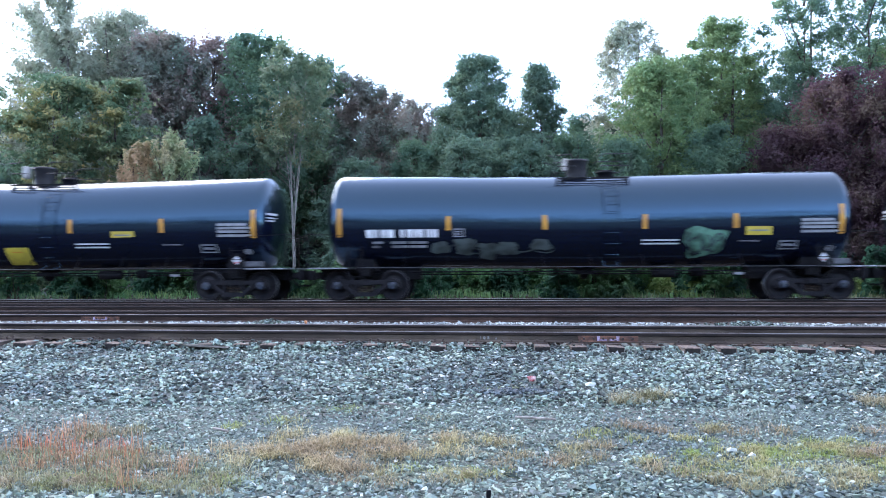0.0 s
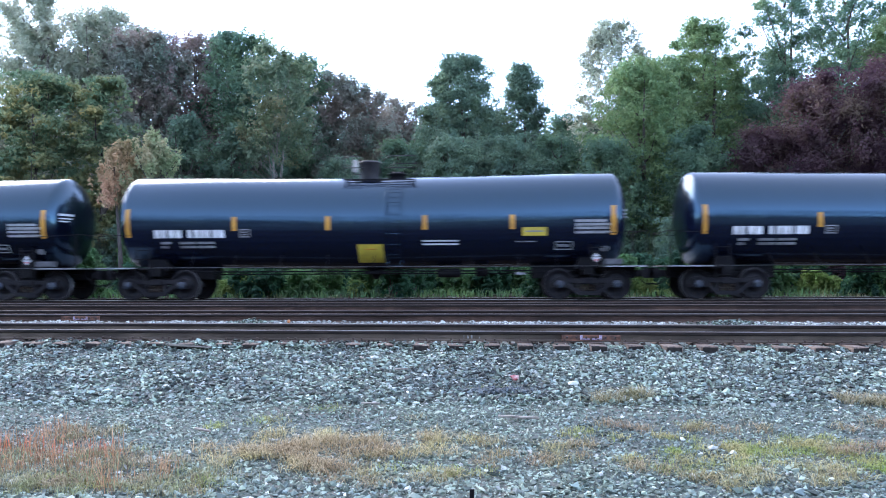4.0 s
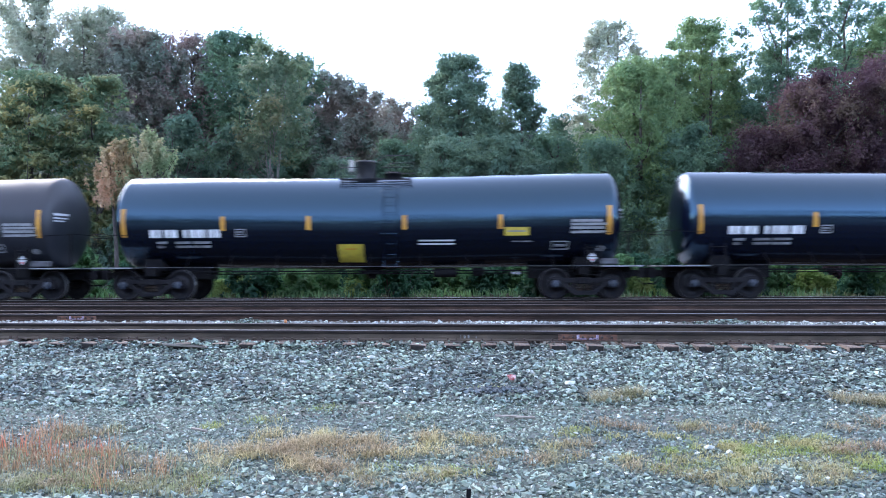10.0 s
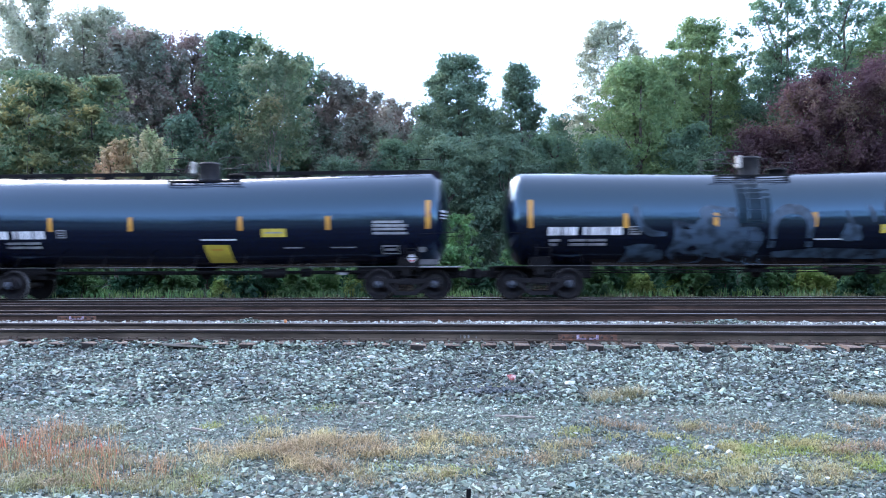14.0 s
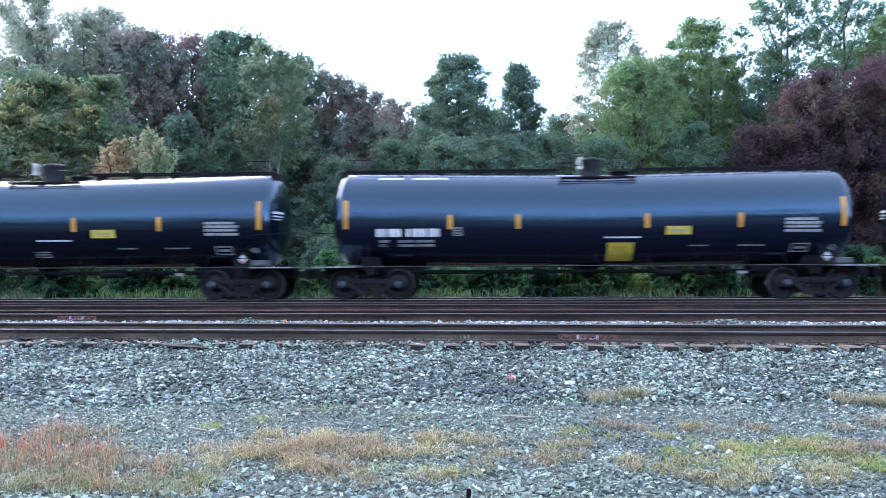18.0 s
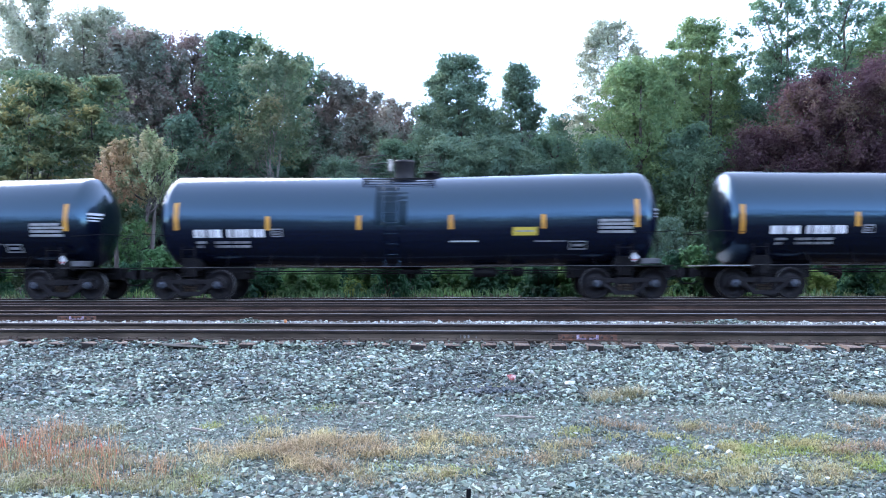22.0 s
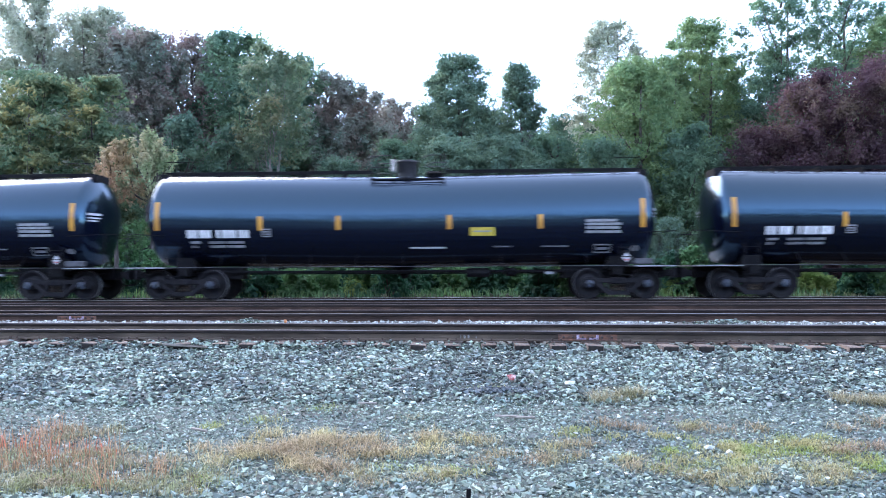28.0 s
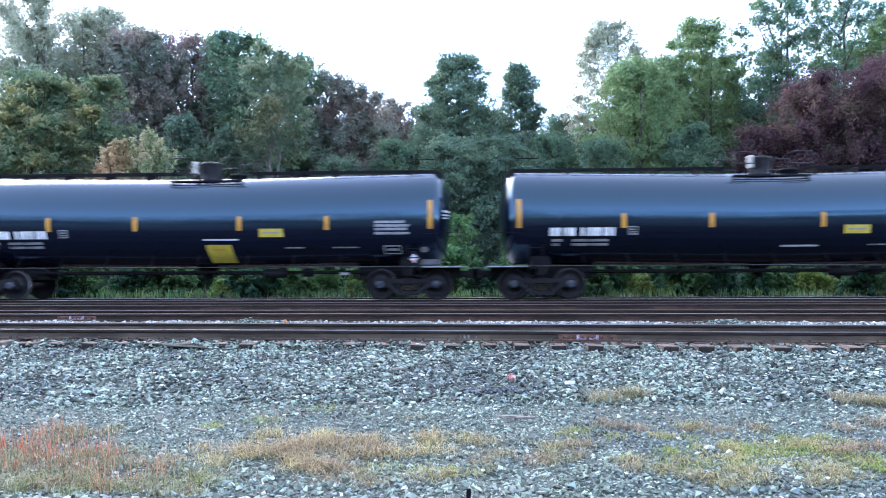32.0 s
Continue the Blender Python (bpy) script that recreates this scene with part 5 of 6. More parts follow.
    for u in (p0 + 0.15, (p0 + p1) / 2, p1 - 0.15):
        for s in (-1, 1):
            part("platform_bracket", Geo().bar((u, s * 0.8, zt - 0.12), (u, s * 0.68, zt - 0.3), 0.05, 0.04, (1, 0, 0)), M_BLACK, car)
    dome = Geo().lathe([(zt - 0.1, 0.32), (zt + 0.46, 0.32), (zt + 0.475, 0.35), (zt + 0.525, 0.35), (zt + 0.545, 0.31), (zt + 0.555, 0.001)], 24, "z", (d, 0, 0))
    part("dome", dome, M_DOME, car, "black valve dome on the tank's top")
    part("valve_box", Geo().box(d - 0.46, d - 0.34, -0.5, -0.2, zt + 0.16, zt + 0.54, 0.02), M_PALE, car, "pale valve box beside the dome")
    part("manway", Geo().lathe([(zt - 0.05, 0.26), (zt + 0.1, 0.26), (zt + 0.11, 0.3), (zt + 0.15, 0.3), (zt + 0.18, 0.2), (zt + 0.19, 0.001)], 18, "z", (d + 0.86, 0, 0)), M_BLACK, car, "round manway cover")
    part("manway_bolts", Geo().box(d + 0.6, d + 1.12, -0.03, 0.03, zt + 0.18, zt + 0.22, 0.01), M_BLACK, car)
    for yy in (-0.86, 0.86):
        top = zt + 0.6
        rail = lambda path, rad: part("top_handrail", Geo().tube(path, rad * 0.95, 6), M_DOME, car, "thin pipe handrail on the platform")
        rail([(p0, yy, zt - 0.1), (p0, yy, top - 0.1), (p0 - 0.25, yy, top - 0.02)] if kind == "A" else [(p0, yy, zt - 0.1), (p0, yy, top)], 0.018)
        rail([(p0, yy, top - 0.03), (p0 + 0.45, yy, top), (d - 0.45, yy, top)], 0.016)
        rail([(d + 0.55, yy, top - 0.08), (d + 0.75, yy, top), (p1, yy, top), (p1 + 0.02, yy, zt - 0.1)], 0.016)
        rail([(p0, yy, zt + 0.25), (p0 + 0.6, yy, zt + 0.25)], 0.014)
        rail([(d + 0.6, yy, zt + 0.25), (p1, yy, zt + 0.25)], 0.014)
    if k["ladder"] is not None:
        u = k["ladder"]
        g = Geo()
        for du in (-0.21, 0.21):
            pts = [skin(u + du, zz, k, 0.14) for zz in np.linspace(3.45, 1.2, 9)]
            g.tube([(x, y, zz) for x, y, zz in pts] + [(u + du, -1.36, 0.98)], 0.017, 6)
        for zz in np.linspace(1.15, 3.4, 9):
            x, y, z2 = skin(u, zz, k, 0.14)
            g.tube([(u - 0.21, y, z2), (u + 0.21, y, z2)], 0.011, 5)
        part("tank_ladder", g, M_TANK, car, "black ladder curving up the tank's side")
    if kind == "S":
        for u, w in ((-0.85, 0.95),):
            part("spill_stain", patch(Geo(), u, u + w, 2.2, 3.62, k, 0.003, 10), M_STAIN, car, "dull dark spill stain below the dome")
    if kind == "B":
        for a, b in ((-hb - 0.12, p0), (p1, hb + 0.12)):
            zw = Z_END + R + 0.075

            def grate(y0, y1):
                g = Geo()
                for y in np.arange(y0, y1, 0.1):
                    g.box(a, b, y, y + 0.018, zw, zw + 0.028)
                return g

            walkway = part("top_walkway", grate(-0.13, 0.14), M_BLACK, car, "narrow black grating walkway along the tank's top")
            for y0 in (-0.40, 0.2):
                part("plank", grate(y0, y0 + 0.2), M_BLACK, walkway)
            for i in range(5):
                u = a + (b - a) * (i + 0.3) / 5
                part("walkway_leg", Geo().box(u - 0.02, u + 0.02, -0.36, 0.36, axis_z(u, k) + R - 0.06, zw + 0.002), M_BLACK, walkway)
        for s in (-1, 1):
            x = s * (hb + 0.02)
            zw = Z_END + R + 0.06
            part("walkway_end_rail", Geo().tube([(x, -0.45, zw), (x, -0.45, zw + 0.36), (x - s * 0.75, -0.45, zw + 0.36), (x - s * 0.8, -0.45, zw)], 0.015, 6), M_BLACK, car)
            part("end_bracket", Geo().box(min(x, x + s * 0.22), max(x, x + s * 0.22), -0.45, 0.45, Z_END + R - 0.16, Z_END + R + 0.05, 0.01), M_BLACK, car)
    # trucks
    sf, spring = SIDE_FRAME, SPRING
    for s in (-1, 1):
        x = s * TRUCK
        for side in (-1, 1):
            frame_ob = part("side_frame", sf, None, car, "grimy cast steel truck side frame", at=pose(x, side * 1.0, 0))
            for dx in (-0.14, 0.0, 0.14):
                part("spring", spring, None, frame_ob, at=pose(dx, 0, 0))
            for dx in (-AXLE, AXLE):
                part("bearing_adapter", ADAPTER, None, frame_ob, at=pose(dx, 0, WHEEL))
        part("bolster", Geo().box(x - 0.2, x + 0.2, -1.12, 1.12, 0.45, 0.64, 0.03), M_TRUCK, car)
        for a in (-AXLE, AXLE):
            ws = part("wheelset", AXLE_MESH, None, car, "steel axle with two wheels", at=pose(x + a, 0, WHEEL))
            for side in (-1, 1):
                part("wheel", WHEELS[side], None, ws, "worn steel railway wheel", at=pose(0, side * 0.765, 0))
                part("bearing_cap", CAP, None, ws, "blue-grey bearing end cap", at=pose(0, side * 1.08, 0, 0, 0, 0 if side < 0 else 180))
    return car


SIDE_FRAME = recalc(side_frame().mesh("side_frame", M_TRUCK))
SPRING = spring_geo().mesh("spring", M_SPRING)
ADAPTER = recalc(Geo().box(-0.13, 0.13, -0.09, 0.09, -0.02, 0.16, 0.02).lathe([(-0.1, 0.0), (-0.1, 0.125), (0.1, 0.125), (0.1, 0.0)], 16).mesh("bearing_adapter", M_TRUCK))
AXLE_MESH = Geo().lathe([(-1.09, 0.0), (-1.09, 0.08), (-0.86, 0.08), (-0.86, 0.1), (-0.62, 0.1), (-0.6, 0.085), (0.6, 0.085), (0.62, 0.1), (0.86, 0.1), (0.86, 0.08), (1.09, 0.08), (1.09, 0.0)], 14).mesh("axle", M_WHEEL)
WHEELS = {s: wheel_geo(s) for s in (-1, 1)}


def cap_geo():
    g = Geo().lathe([(0.0, 0.115), (-0.05, 0.115), (-0.06, 0.1), (-0.062, 0.0)], 18)
    for a in (0.3, 0.3 + 2 * math.pi / 3, 0.3 + 4 * math.pi / 3):
        g.lathe([(-0.06, 0.022), (-0.085, 0.022), (-0.085, 0.0)], 6, "y", (0.06 * math.cos(a), 0, 0.06 * math.sin(a)))
    return recalc(g.mesh("bearing_cap", M_CAP))


CAP = cap_geo()


# ---------------------------------------------------------------- paint left on single cars
def spray(name, rgb, dim=0.5):
    return mat(name, rgb, dim, second=tuple(c * 0.35 + 0.005 for c in rgb), scale=3.2, low=0.42, high=0.62, spec=0.2)


def ribbon(g, path, width, k, off):
    """A brushed line on the tank's side through (u, z) places."""
    v, f = [], []
    for i, (u, z) in enumerate(path):
        a, b = path[max(i - 1, 0)], path[min(i + 1, len(path) - 1)]
        du, dz = b[0] - a[0], b[1] - a[1]
        n = math.hypot(du, dz) or 1
        w = width * (0.55 + 0.45 * math.sin(math.pi * i / max(1, len(path) - 1)))
        for s in (-0.5, 0.5):
            v.append(skin(u - dz / n * w * s, z + du / n * w * s, k, off))
    f = [(2 * i, 2 * i + 1, 2 * i + 3, 2 * i + 2) for i in range(len(path) - 1)]
    return g.add(v, f)


def scrawl(car, k, u0, u1, z0, z1, material, seed, loops, width, label, off=0.008):
    """Looping spray-painted strokes, no sign of which can be read."""
    r = random.Random(seed)
    n = loops
    for i in range(n):
        cu, cz = u0 + (u1 - u0) * (i + 0.5) / n, (z0 + z1) / 2
        ru, rz = (u1 - u0) / n * r.uniform(0.45, 0.7), (z1 - z0) / 2 * r.uniform(0.6, 1.0)
        a0, span = r.uniform(0, 6.28), r.choice([-1, 1]) * r.uniform(3.2, 6.0)
        path = [(cu + ru * math.cos(a0 + span * q) + r.uniform(-0.01, 0.01), min(z1, max(z0, cz + rz * math.sin(a0 + span * q * 1.15)))) for q in np.linspace(0, 1, 18)]
        part("graffiti_stroke", ribbon(Geo(), path, width, k, off + 0.0006 * (i % 5)), material, car, label)
        if i % 2 == 0:
            p, q = (cu - ru * r.uniform(0.4, 1), z0 + (z1 - z0) * r.uniform(0, 0.5)), (cu + ru * r.uniform(0.4, 1.2), z0 + (z1 - z0) * r.uniform(0.4, 1))
            part("graffiti_stroke", ribbon(Geo(), [(p[0] + (q[0] - p[0]) * t, p[1] + (q[1] - p[1]) * t + 0.05 * math.sin(6 * t)) for t in np.linspace(0, 1, 8)], width * 0.8, k, off + 0.004), material, car, label)


def blot(car, k, u0, u1, z0, z1, material, seed, label, off=0.007):
    """A rounded filled field of paint with an uneven rim."""
    r = random.Random(seed)
    ph = [r.uniform(0, 6.28) for _ in range(3)]
    pts, n = [], 30
    for ring in (0.0, 0.5, 1.0):
        for i in range(n):
            a = 2 * math.pi * i / n
            q = ring * (1 + 0.13 * math.sin(3 * a + ph[0]) + 0.09 * math.sin(5 * a + ph[1]) + 0.05 * math.sin(9 * a + ph[2]))
            ca, sa = math.copysign(abs(math.cos(a)) ** 0.6, math.cos(a)), math.copysign(abs(math.sin(a)) ** 0.6, math.sin(a))
            pts.append(skin((u0 + u1) / 2 + (u1 - u0) / 2 * q * ca, (z0 + z1) / 2 + (z1 - z0) / 2 * q * sa, k, off))
    f = [(j * n + i, j * n + (i + 1) % n, (j + 1) * n + (i + 1) % n, (j + 1) * n + i) for j in range(2) for i in range(n)]
    part("graffiti", Geo().add(pts, f), material, car, label)


P_GREEN = spray("faded_green_spray", (0.12, 0.26, 0.18))
P_TEAL = spray("dark_teal_spray", (0.01, 0.09, 0.12))
P_LIME = spray("green_outline_spray", (0.16, 0.3, 0.2))
P_WHITE = spray("white_spray", (0.42, 0.46, 0.5))
P_SKY = spray("light_blue_spray", (0.17, 0.36, 0.52))
P_MIST = spray("pale_blue_grey_spray", (0.22, 0.29, 0.33))
P_LEAF = spray("dull_green_spray", (0.07, 0.105, 0.05))
P_GHOST = spray("ghostly_blue_spray", (0.05, 0.08, 0.115), 0.25)
P_SMOKE = spray("smoky_grey_spray", (0.06, 0.075, 0.085))
P_MUD = spray("dim_yellow_spray", (0.075, 0.09, 0.03))
P_NAVY = spray("dark_blue_spray", (0.003, 0.03, 0.06))
P_ASH = spray("grey_green_spray", (0.075, 0.095, 0.09))


def add_big_placard(car, k, u, lean):
    plate = part("large_placard", patch(Geo(), u, u + 0.76, 1.13, 1.66, k, 0.008, 5, lean), M_PLACARD, car, "large plain yellow placard low on the tank")
    part("placard_lettering", patch(Geo(), u + 0.2 + lean * 0.4, u + 0.55 + lean * 0.4, 1.5, 1.54, k, 0.008, 1), M_YELLOW, plate)
    for o in plate.children:
        o.location.y = -0.006


def paint_car(n, car, k):
    if n == 0:
        blot(car, k, 2.85, 4.0, 1.3, 2.12, P_GREEN, 1, "faded green filled graffiti")
        scrawl(car, k, 3.0, 3.95, 1.35, 2.0, P_SMOKE, 2, 3, 0.06, "dark strokes over green graffiti", 0.01)
        for i, (u0, u1, z0, z1) in enumerate(((-4.5, -3.95, 1.42, 1.74), (-3.8, -3.2, 1.38, 1.86), (-3.1, -2.5, 1.25, 1.72), (-2.6, -1.95, 1.35, 1.72), (-1.55, -1.0, 1.5, 1.8))):
            blot(car, k, u0, u1, z0, z1, P_ASH, 30 + i, "faded grey-green graffiti letter")
        scrawl(car, k, -4.5, -1.0, 1.4, 1.7, P_ASH, 3, 7, 0.04, "thin grey-green graffiti strokes", 0.01)
    elif n == 1:
        scrawl(car, k, -2.5, -1.3, 2.6, 3.3, P_GREEN, 4, 4, 0.09, "green scrawl high on the tank")
        scrawl(car, k, -4.0, -1.0, 1.4, 1.72, P_MUD, 5, 8, 0.06, "dim yellow-green scrawl")
    elif n == 6:
        scrawl(car, k, -3.4, -1.6, 1.5, 2.12, P_WHITE, 6, 7, 0.055, "white scrawled graffiti")
        scrawl(car, k, -1.5, 0.6, 1.5, 2.12, P_WHITE, 7, 9, 0.085, "dense white scrawled graffiti")
    elif n == 7:
        ring = [(-1.3 + 0.56 * math.cos(q), 1.7 + 0.38 * math.sin(q)) for q in np.linspace(0.4, 5.9, 26)]
        part("graffiti_stroke", ribbon(Geo(), ring, 0.11, k, 0.009), P_LIME, car, "open green graffiti ring")
        blot(car, k, -1.75, -1.3, 1.5, 1.9, P_GREEN, 8, "green fill inside the graffiti ring")
        part("graffiti_stroke", ribbon(Geo(), [(-1.9 + 0.12 * q, 2.02 + 0.09 * math.sin(0.33 * q)) for q in range(11)], 0.07, k, 0.01), P_LIME, car, "green graffiti stroke over the ring")
        for i in range(5):
            blot(car, k, 1.3 + 0.53 * i, 1.95 + 0.53 * i, 1.36, 2.05, P_NAVY, 40 + i, "dark blue filled graffiti letter", 0.007 + 0.0007 * i)
        for i in range(3):
            blot(car, k, 4.0 + 0.56 * i, 4.6 + 0.56 * i, 1.4, 2.02 if i else 2.12, P_TEAL, 50 + i, "dark teal filled graffiti letter", 0.008 + 0.0007 * i)
        scrawl(car, k, 1.3, 5.5, 1.42, 2.02, P_TEAL, 9, 10, 0.06, "dark teal graffiti outline", 0.013)
        scrawl(car, k, -3.8, -2.3, 1.45, 2.0, P_NAVY, 10, 4, 0.08, "dim blue scrawl")
        scrawl(car, k, -6.2, -4.6, 1.2, 1.5, P_MUD, 23, 6, 0.06, "dim olive scrawl under the lettering")
    elif n == 8:
        scrawl(car, k, 3.05, 3.75, 1.48, 1.85, P_MIST, 11, 4, 0.05, "small pale scrawl")
        scrawl(car, k, 3.0, 3.8, 1.32, 1.42, P_MIST, 12, 2, 0.04, "small pale underline")
    elif n == 9:
        for i, (u0, u1, z0, z1) in enumerate(((-1.9, -1.35, 1.45, 1.9), (-1.65, -0.95, 1.36, 2.02), (-1.1, -0.6, 1.45, 1.85), (-0.75, -0.25, 1.44, 1.7))):
            blot(car, k, u0, u1, z0, z1, P_MIST, 70 + i, "pale blue-grey filled graffiti letter", 0.007 + 0.0008 * i)
        scrawl(car, k, -1.8, -0.3, 1.45, 1.85, P_NAVY, 13, 7, 0.05, "dark blue strokes over pale graffiti", 0.013)
        for u0, u1, z0, z1 in ((3.2, 4.05, 1.5, 1.92), (3.28, 3.56, 1.84, 2.06)):
            blot(car, k, u0, u1, z0, z1, P_LEAF, 75, "small dull green graffiti", 0.007 + 0.001 * (u0 > 3.25))
        part("graffiti_stroke", ribbon(Geo(), [(3.3 + 0.09 * q, 1.88 - 0.012 * q + 0.02 * math.sin(q)) for q in range(9)], 0.035, k, 0.012), P_LIME, car, "thin green stroke over the graffiti")
        for u0, u1, z0, z1 in ((5.45, 6.33, 1.7, 2.06), (5.55, 5.82, 2.0, 2.2)):
            blot(car, k, u0, u1, z0, z1, P_SKY, 77, "small light blue graffiti", 0.007 + 0.001 * (u0 > 5.5))
    elif n == 14:
        blot(car, k, -3.15, -2.55, 1.3, 1.72, P_WHITE, 16, "pale filled graffiti shape")
        blot(car, k, -2.75, -2.2, 1.24, 1.55, P_WHITE, 17, "pale filled graffiti shape", 0.009)
        scrawl(car, k, -3.1, -2.3, 1.32, 1.66, P_SKY, 18, 4, 0.07, "light blue strokes over pale graffiti", 0.012)
    elif n == 16:
        for i, (u0, u1, z0, z1) in enumerate(((-2.8, -1.3, 1.08, 2.2), (-2.1, -0.75, 1.5, 2.66), (-1.4, -0.15, 1.1, 2.1), (4.2, 5.2, 1.5, 2.86), (2.1, 2.65, 1.65, 2.15), (-4.1, -3.0, 1.08, 1.6))):
            blot(car, k, u0, u1, z0, z1, P_GHOST, 60 + i, "faded blue graffiti shape", 0.007 + 0.001 * i)
        arch = [(0.15, 1.5), (0.15, 1.9)] + [(0.68 - 0.53 * math.cos(q), 2.15 + 0.45 * math.sin(q)) for q in np.linspace(0, math.pi, 12)] + [(1.2, 1.9), (1.2, 1.5)]
        for path, w in ((arch, 0.3), ([(-3.78, 2.75), (-3.72, 2.4), (-3.6, 2.1), (-3.3, 1.92), (-2.9, 1.9)], 0.22), ([(2.85, 2.7), (2.95, 2.45), (3.0, 2.2)], 0.13), ([(3.45, 2.95), (3.4, 2.6), (3.35, 2.35)], 0.26),
                        ([(3.85, 3.15), (3.86, 2.8), (3.88, 2.45)], 0.17), ([(2.2, 2.55), (2.35, 2.2), (2.5, 1.9)], 0.12), ([(0.2, 1.3), (1.5, 1.35), (3.0, 1.3), (4.4, 1.32)], 0.3)):
            part("graffiti_stroke", ribbon(Geo(), path, w, k, 0.015), P_GHOST, car, "faded blue graffiti stroke")
        for z in (1.95, 2.1, 2.25):
            part("graffiti_stroke", ribbon(Geo(), [(4.35 + 0.1 * q, z + 0.02 * math.sin(q)) for q in range(8)], 0.05, k, 0.017), P_SMOKE, car, "thin pale stroke over the faded graffiti")
    elif n in (22, 28):
        for row in (1.45, 1.38, 1.31):
            part("data_stencil", patch(Geo(), 0.2, 0.7, row, row + 0.035, k, 0.005, 1), M_DIM, car, "small faded grey stencil")
    # painted white streaks imitate the glare on these tanks' shoulders
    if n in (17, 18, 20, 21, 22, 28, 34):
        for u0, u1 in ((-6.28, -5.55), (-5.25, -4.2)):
            part("shoulder_strip", patch(Geo(), u0, u1, 3.61, 3.67, k, 0.006), M_WHITE, car, "white streak painted for glare along the tank's shoulder")


ORDER = ["A"] * 18 + ["S"] + ["B"] * 6 + ["S", "B", "A", "S", "S"] + ["B"] * 13      # the cars numbered -2 to 40, first in front
PLACARDS = {1: (-0.65, 0.0), 5: (-0.3, 0.0), 10: (-0.75, -0.12), 12: (-0.77, 0.0), 17: (0.5, -0.12), 18: (0.55, -0.1), 19: (0.52, 0.12), 20: (0.55, 0.0), 21: (0.5, 0.0), 30: (0.53, -0.1), 34: (0.53, 0.0), 38: (0.5, -0.12)}
# cars whose short stripes and yellow panel sit elsewhere: four stripes and the panel, along the car
PLACES = {1: (-3.92, -1.54, 1.53, 4.4, 2.77), 2: (-4.32, -1.39, 2.2, 4.26, 3.15), 10: (-4.32, -1.74, 1.09, 3.96, 4.05), 12: (-4.2, -1.62, 1.24, 4.06, 4.14), 15: (-4.31, -1.32, 1.49, 4.15, 3.12),
          16: (-4.06, -1.48, 1.32, 4.03, 3.13), 17: (-4.22, -1.75, 1.59, 4.23, 2.19), 20: (-4.19, -1.59, 1.55, 4.22, 2.09), 21: (-4.11, -2.12, 1.62, 4.29, 2.12), 22: (-4.15, -1.5, 1.56, 4.17, 2.05)}
PLACES.update({23: (-4.08, -1.47, 1.34, 4.09, 3.16), 24: (-4.21, -1.59, 1.51, 4.16, 2.13), 28: (-4.06, -1.5, 1.59, 4.22, 2.21), 35: (-4.2, -1.54, 1.59, 4.3, 2.25), 36: (-4.16, -1.56, 1.53, 4.16, 2.13),
               37: (-4.16, -1.64, 1.51, 4.13, 2.08), 38: (-4.33, -1.67, 1.5, 4.13, 2.05)})
LABELS = {"A": "glossy black tank car with side ladder", "B": "glossy black tank car with top walkway", "S": "glossy black tank car with deeply domed ends"}


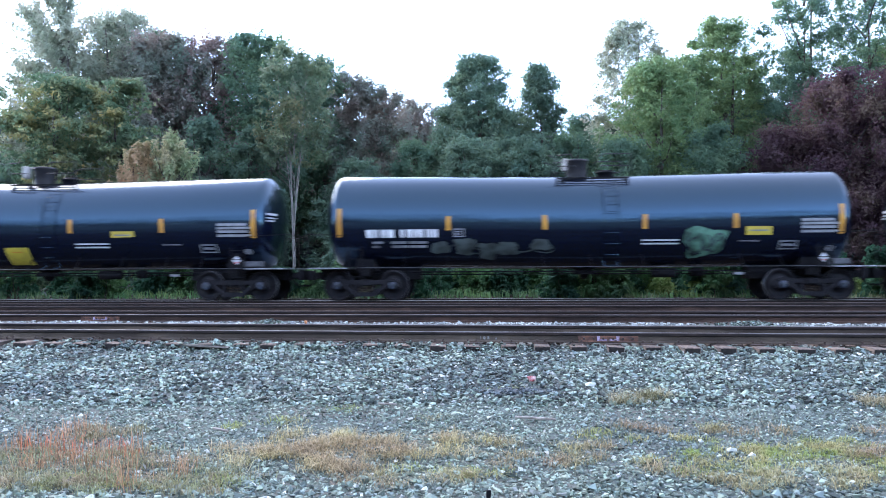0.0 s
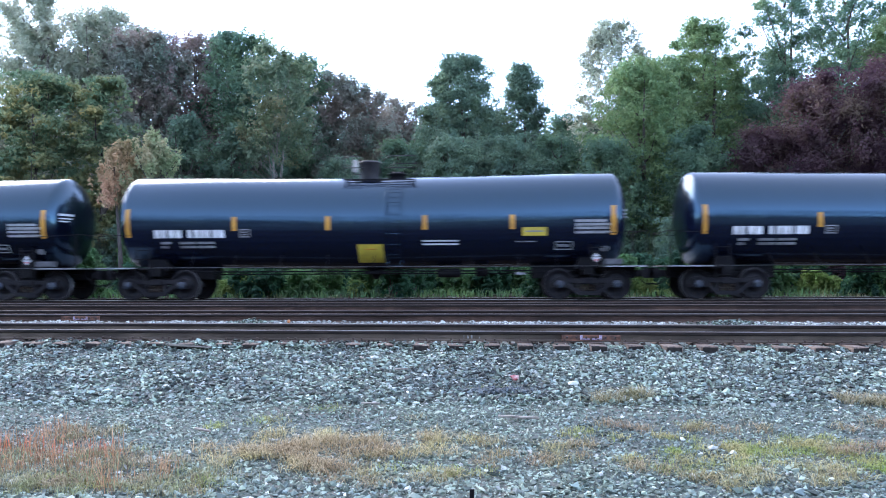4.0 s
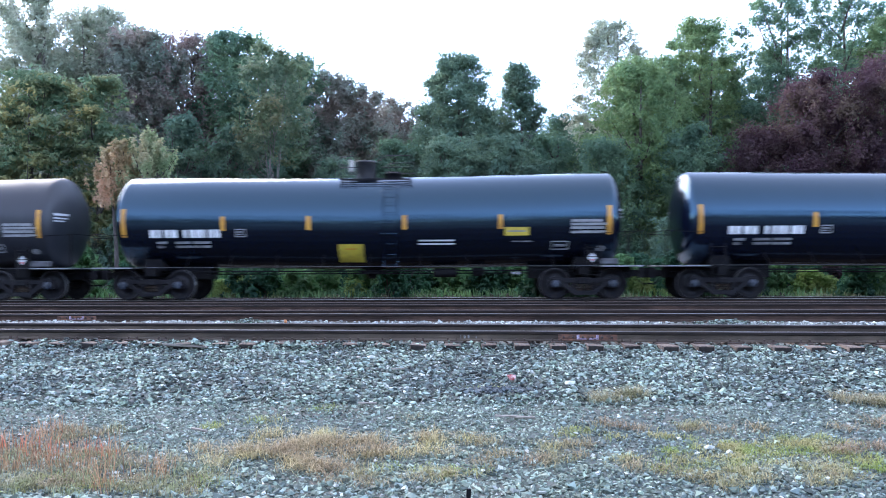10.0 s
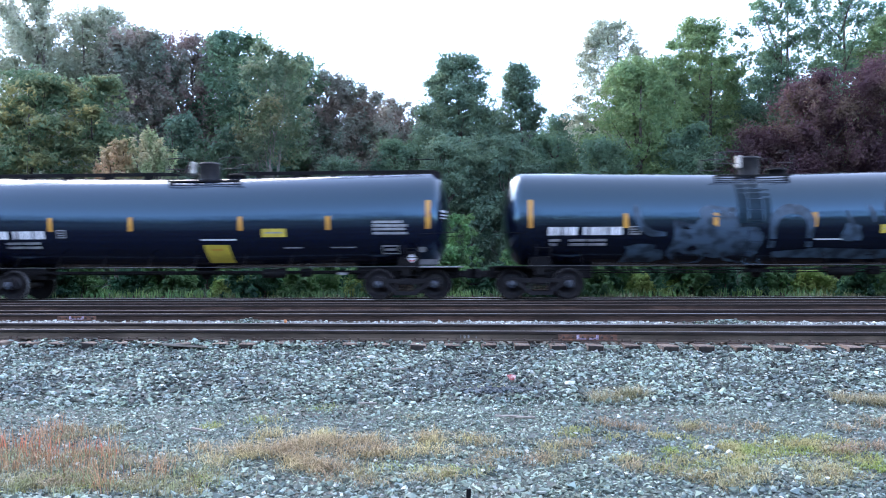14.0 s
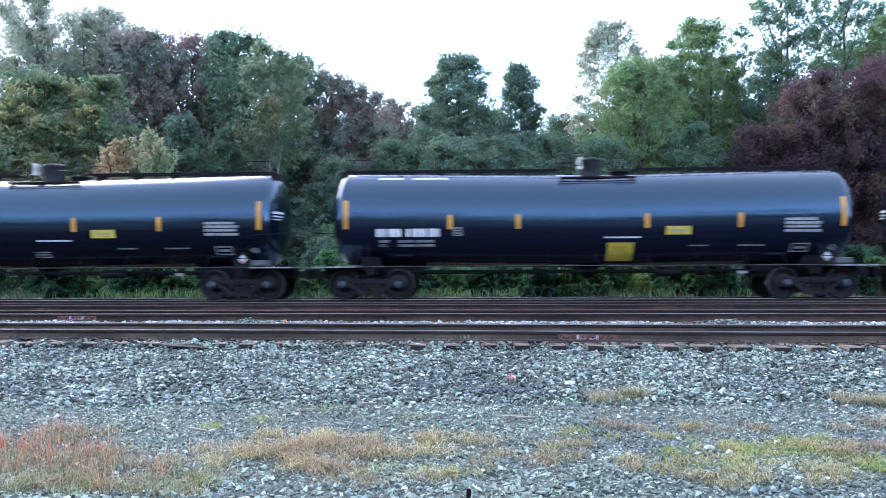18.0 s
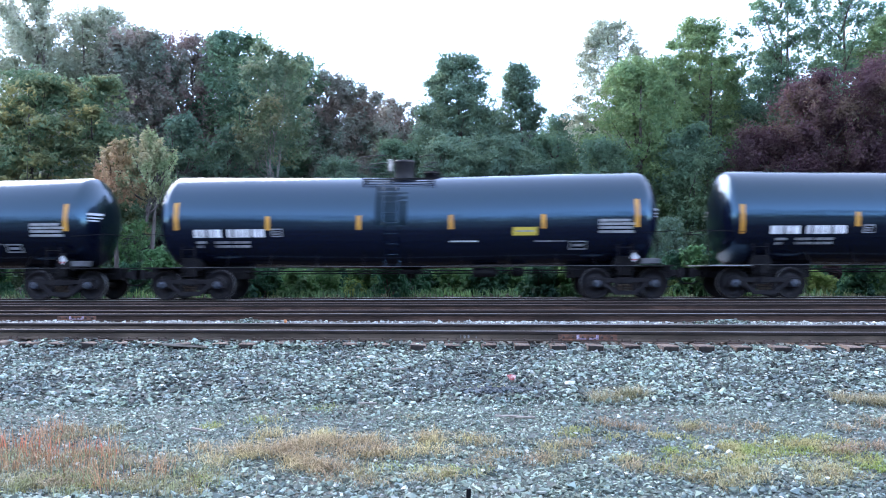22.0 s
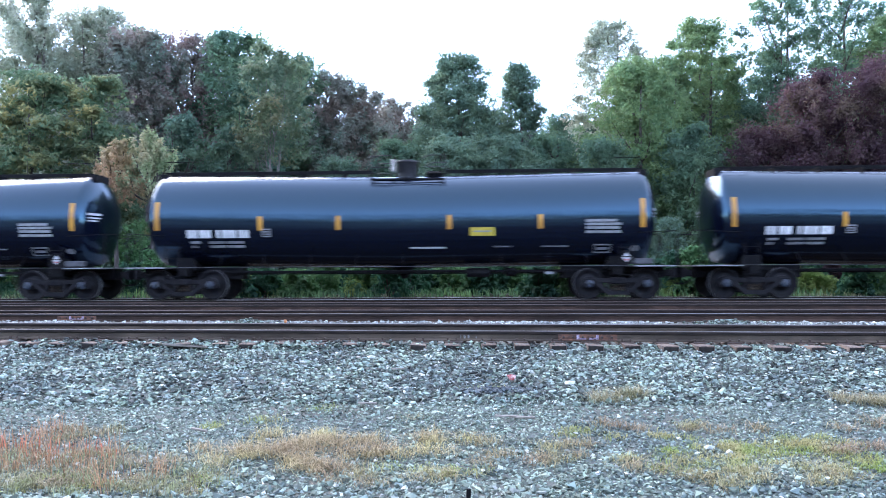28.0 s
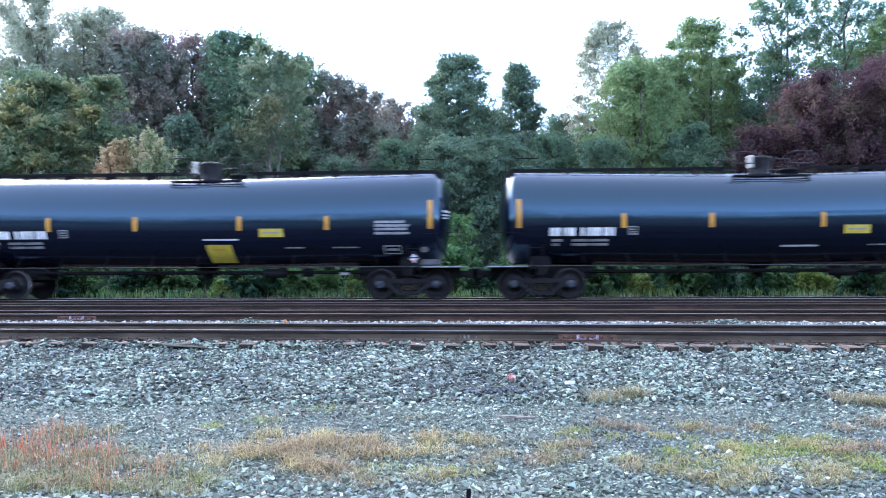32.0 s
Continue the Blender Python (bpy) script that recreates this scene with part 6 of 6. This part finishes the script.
def build_train():
    train, first = {}, {}
    place = 0.0
    for i, kind in enumerate(ORDER):
        n = i - 2
        if kind not in first:
            first[kind] = car = build_car(kind)
        else:
            car = copy_thing(first[kind], Matrix())
            for o in [o for o in car.children_recursive if o.name.split(".")[0] in ("graffiti", "graffiti_stroke", "large_placard", "placard_lettering", "shoulder_strip")]:
                bpy.data.objects.remove(o)
        if i:
            place += KINDS[kind]["half"] + KINDS[ORDER[i - 1]]["half"]
        train[n] = (car, kind, place)
    zero = train[0][2]
    for n, (car, kind, place) in train.items():
        k = KINDS[kind]
        label = LABELS[kind]
        if n in PLACARDS:
            add_big_placard(car, k, *PLACARDS[n])
            label += ", yellow placard"
        if kind == "B" and (n in PLACARDS or n in (22, 28)):
            for o in [o for o in car.children if o.name.split(".")[0] == "safety_lettering" and o["label"].startswith("thin")]:
                o.data = patch(Geo(), k["thin"][0], k["thin"][1], 1.79, 1.835, k, 0.005, 1).mesh("safety_lettering", M_WHITE)
        if n in PLACES:
            short = sorted((o for o in car.children if o.name.split(".")[0] == "reflective_stripe" and o["label"].startswith("short")), key=lambda o: o.data.vertices[0].co.x)
            for o, old, at in zip(short, k["mids"], PLACES[n]):
                o.location.x = at - old
            for o in car.children:
                if o.name.split(".")[0] == "yellow_panel":
                    o.location.x = PLACES[n][4] - k["cots"]
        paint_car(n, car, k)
        if n in (0, 1, 6, 7, 8, 9, 14, 16):
            label += ", graffiti"
        if n == 13:
            for o in car.children:
                if o.name.split(".")[0] == "tank":
                    o.data = o.data.copy()
                    o.data.materials[0] = M_TANK_DULL
            label = "dull weathered black tank car"
        tagged(car, label + ", rolling", "tank car", "tank cars of the train")
        train[n] = (car, kind, place - zero)
    return train


# ---------------------------------------------------------------- build
build_ground()
build_bed()
build_tracks()
build_woods()
build_undergrowth()
build_grass()
TRAIN = build_train()
build_litter()
build_ballast()

# how far the train has come, in metres, at each second
RUN_A = [(0, 2.36), (1, 22.26), (2, 42.20), (3, 62.19), (4.25, 87.15), (5.5, 112.09), (6, 122.06), (7, 142.05), (8, 162.07), (8.6, 174.08), (8.87, 179.5), (9.0, 181.37), (9.3, 187.38), (10, 201.39), (11, 221.41), (12, 241.40), (13, 261.42)]
RUN_B = [(14, 281.45), (15.5, 311.48), (16.5, 331.51), (17, 341.48), (18, 361.45), (19, 381.40), (20, 401.37), (21, 421.28), (22, 441.13), (23, 461.00), (24, 480.85), (25, 500.72), (26.5, 530.42), (27.5, 550.18), (28, 560.03), (29, 579.76), (30, 599.50), (31, 619.23), (32, 638.88)]
RUN = RUN_A + RUN_B


def run(t):
    return float(np.interp(t, [a for a, _ in RUN], [b for _, b in RUN]))


def motions():
    """The train rolls by; its wheels turn while they are near."""
    y, z = TRACKS[4][0], TRACKS[4][3]
    for n, (car, kind, place) in TRAIN.items():
        walk(car, [(t, pose(s - place, y, z)) for t, s in RUN])
        for ws in [o for o in car.children if o.name.split(".")[0] == "wheelset"]:
            x0 = ws.location.x
            times = [f / FPS for f in range(int(32 * FPS) + 1) if abs(run(f / FPS) - place + x0) < 16.5]
            home = pose(x0, 0, WHEEL)
            rows, base = [], run(times[0]) if times else 0.0
            for t in times:
                rows.append((t, home @ Matrix.Rotation((run(t) - base) / WHEEL, 4, "Y")))
            if not rows or rows[0][0] > 0:
                rows.insert(0, (0.0, home))
            if rows[-1][0] < 32:
                rows.append((32.0, rows[-1][1]))
            walk(ws, rows)


motions()
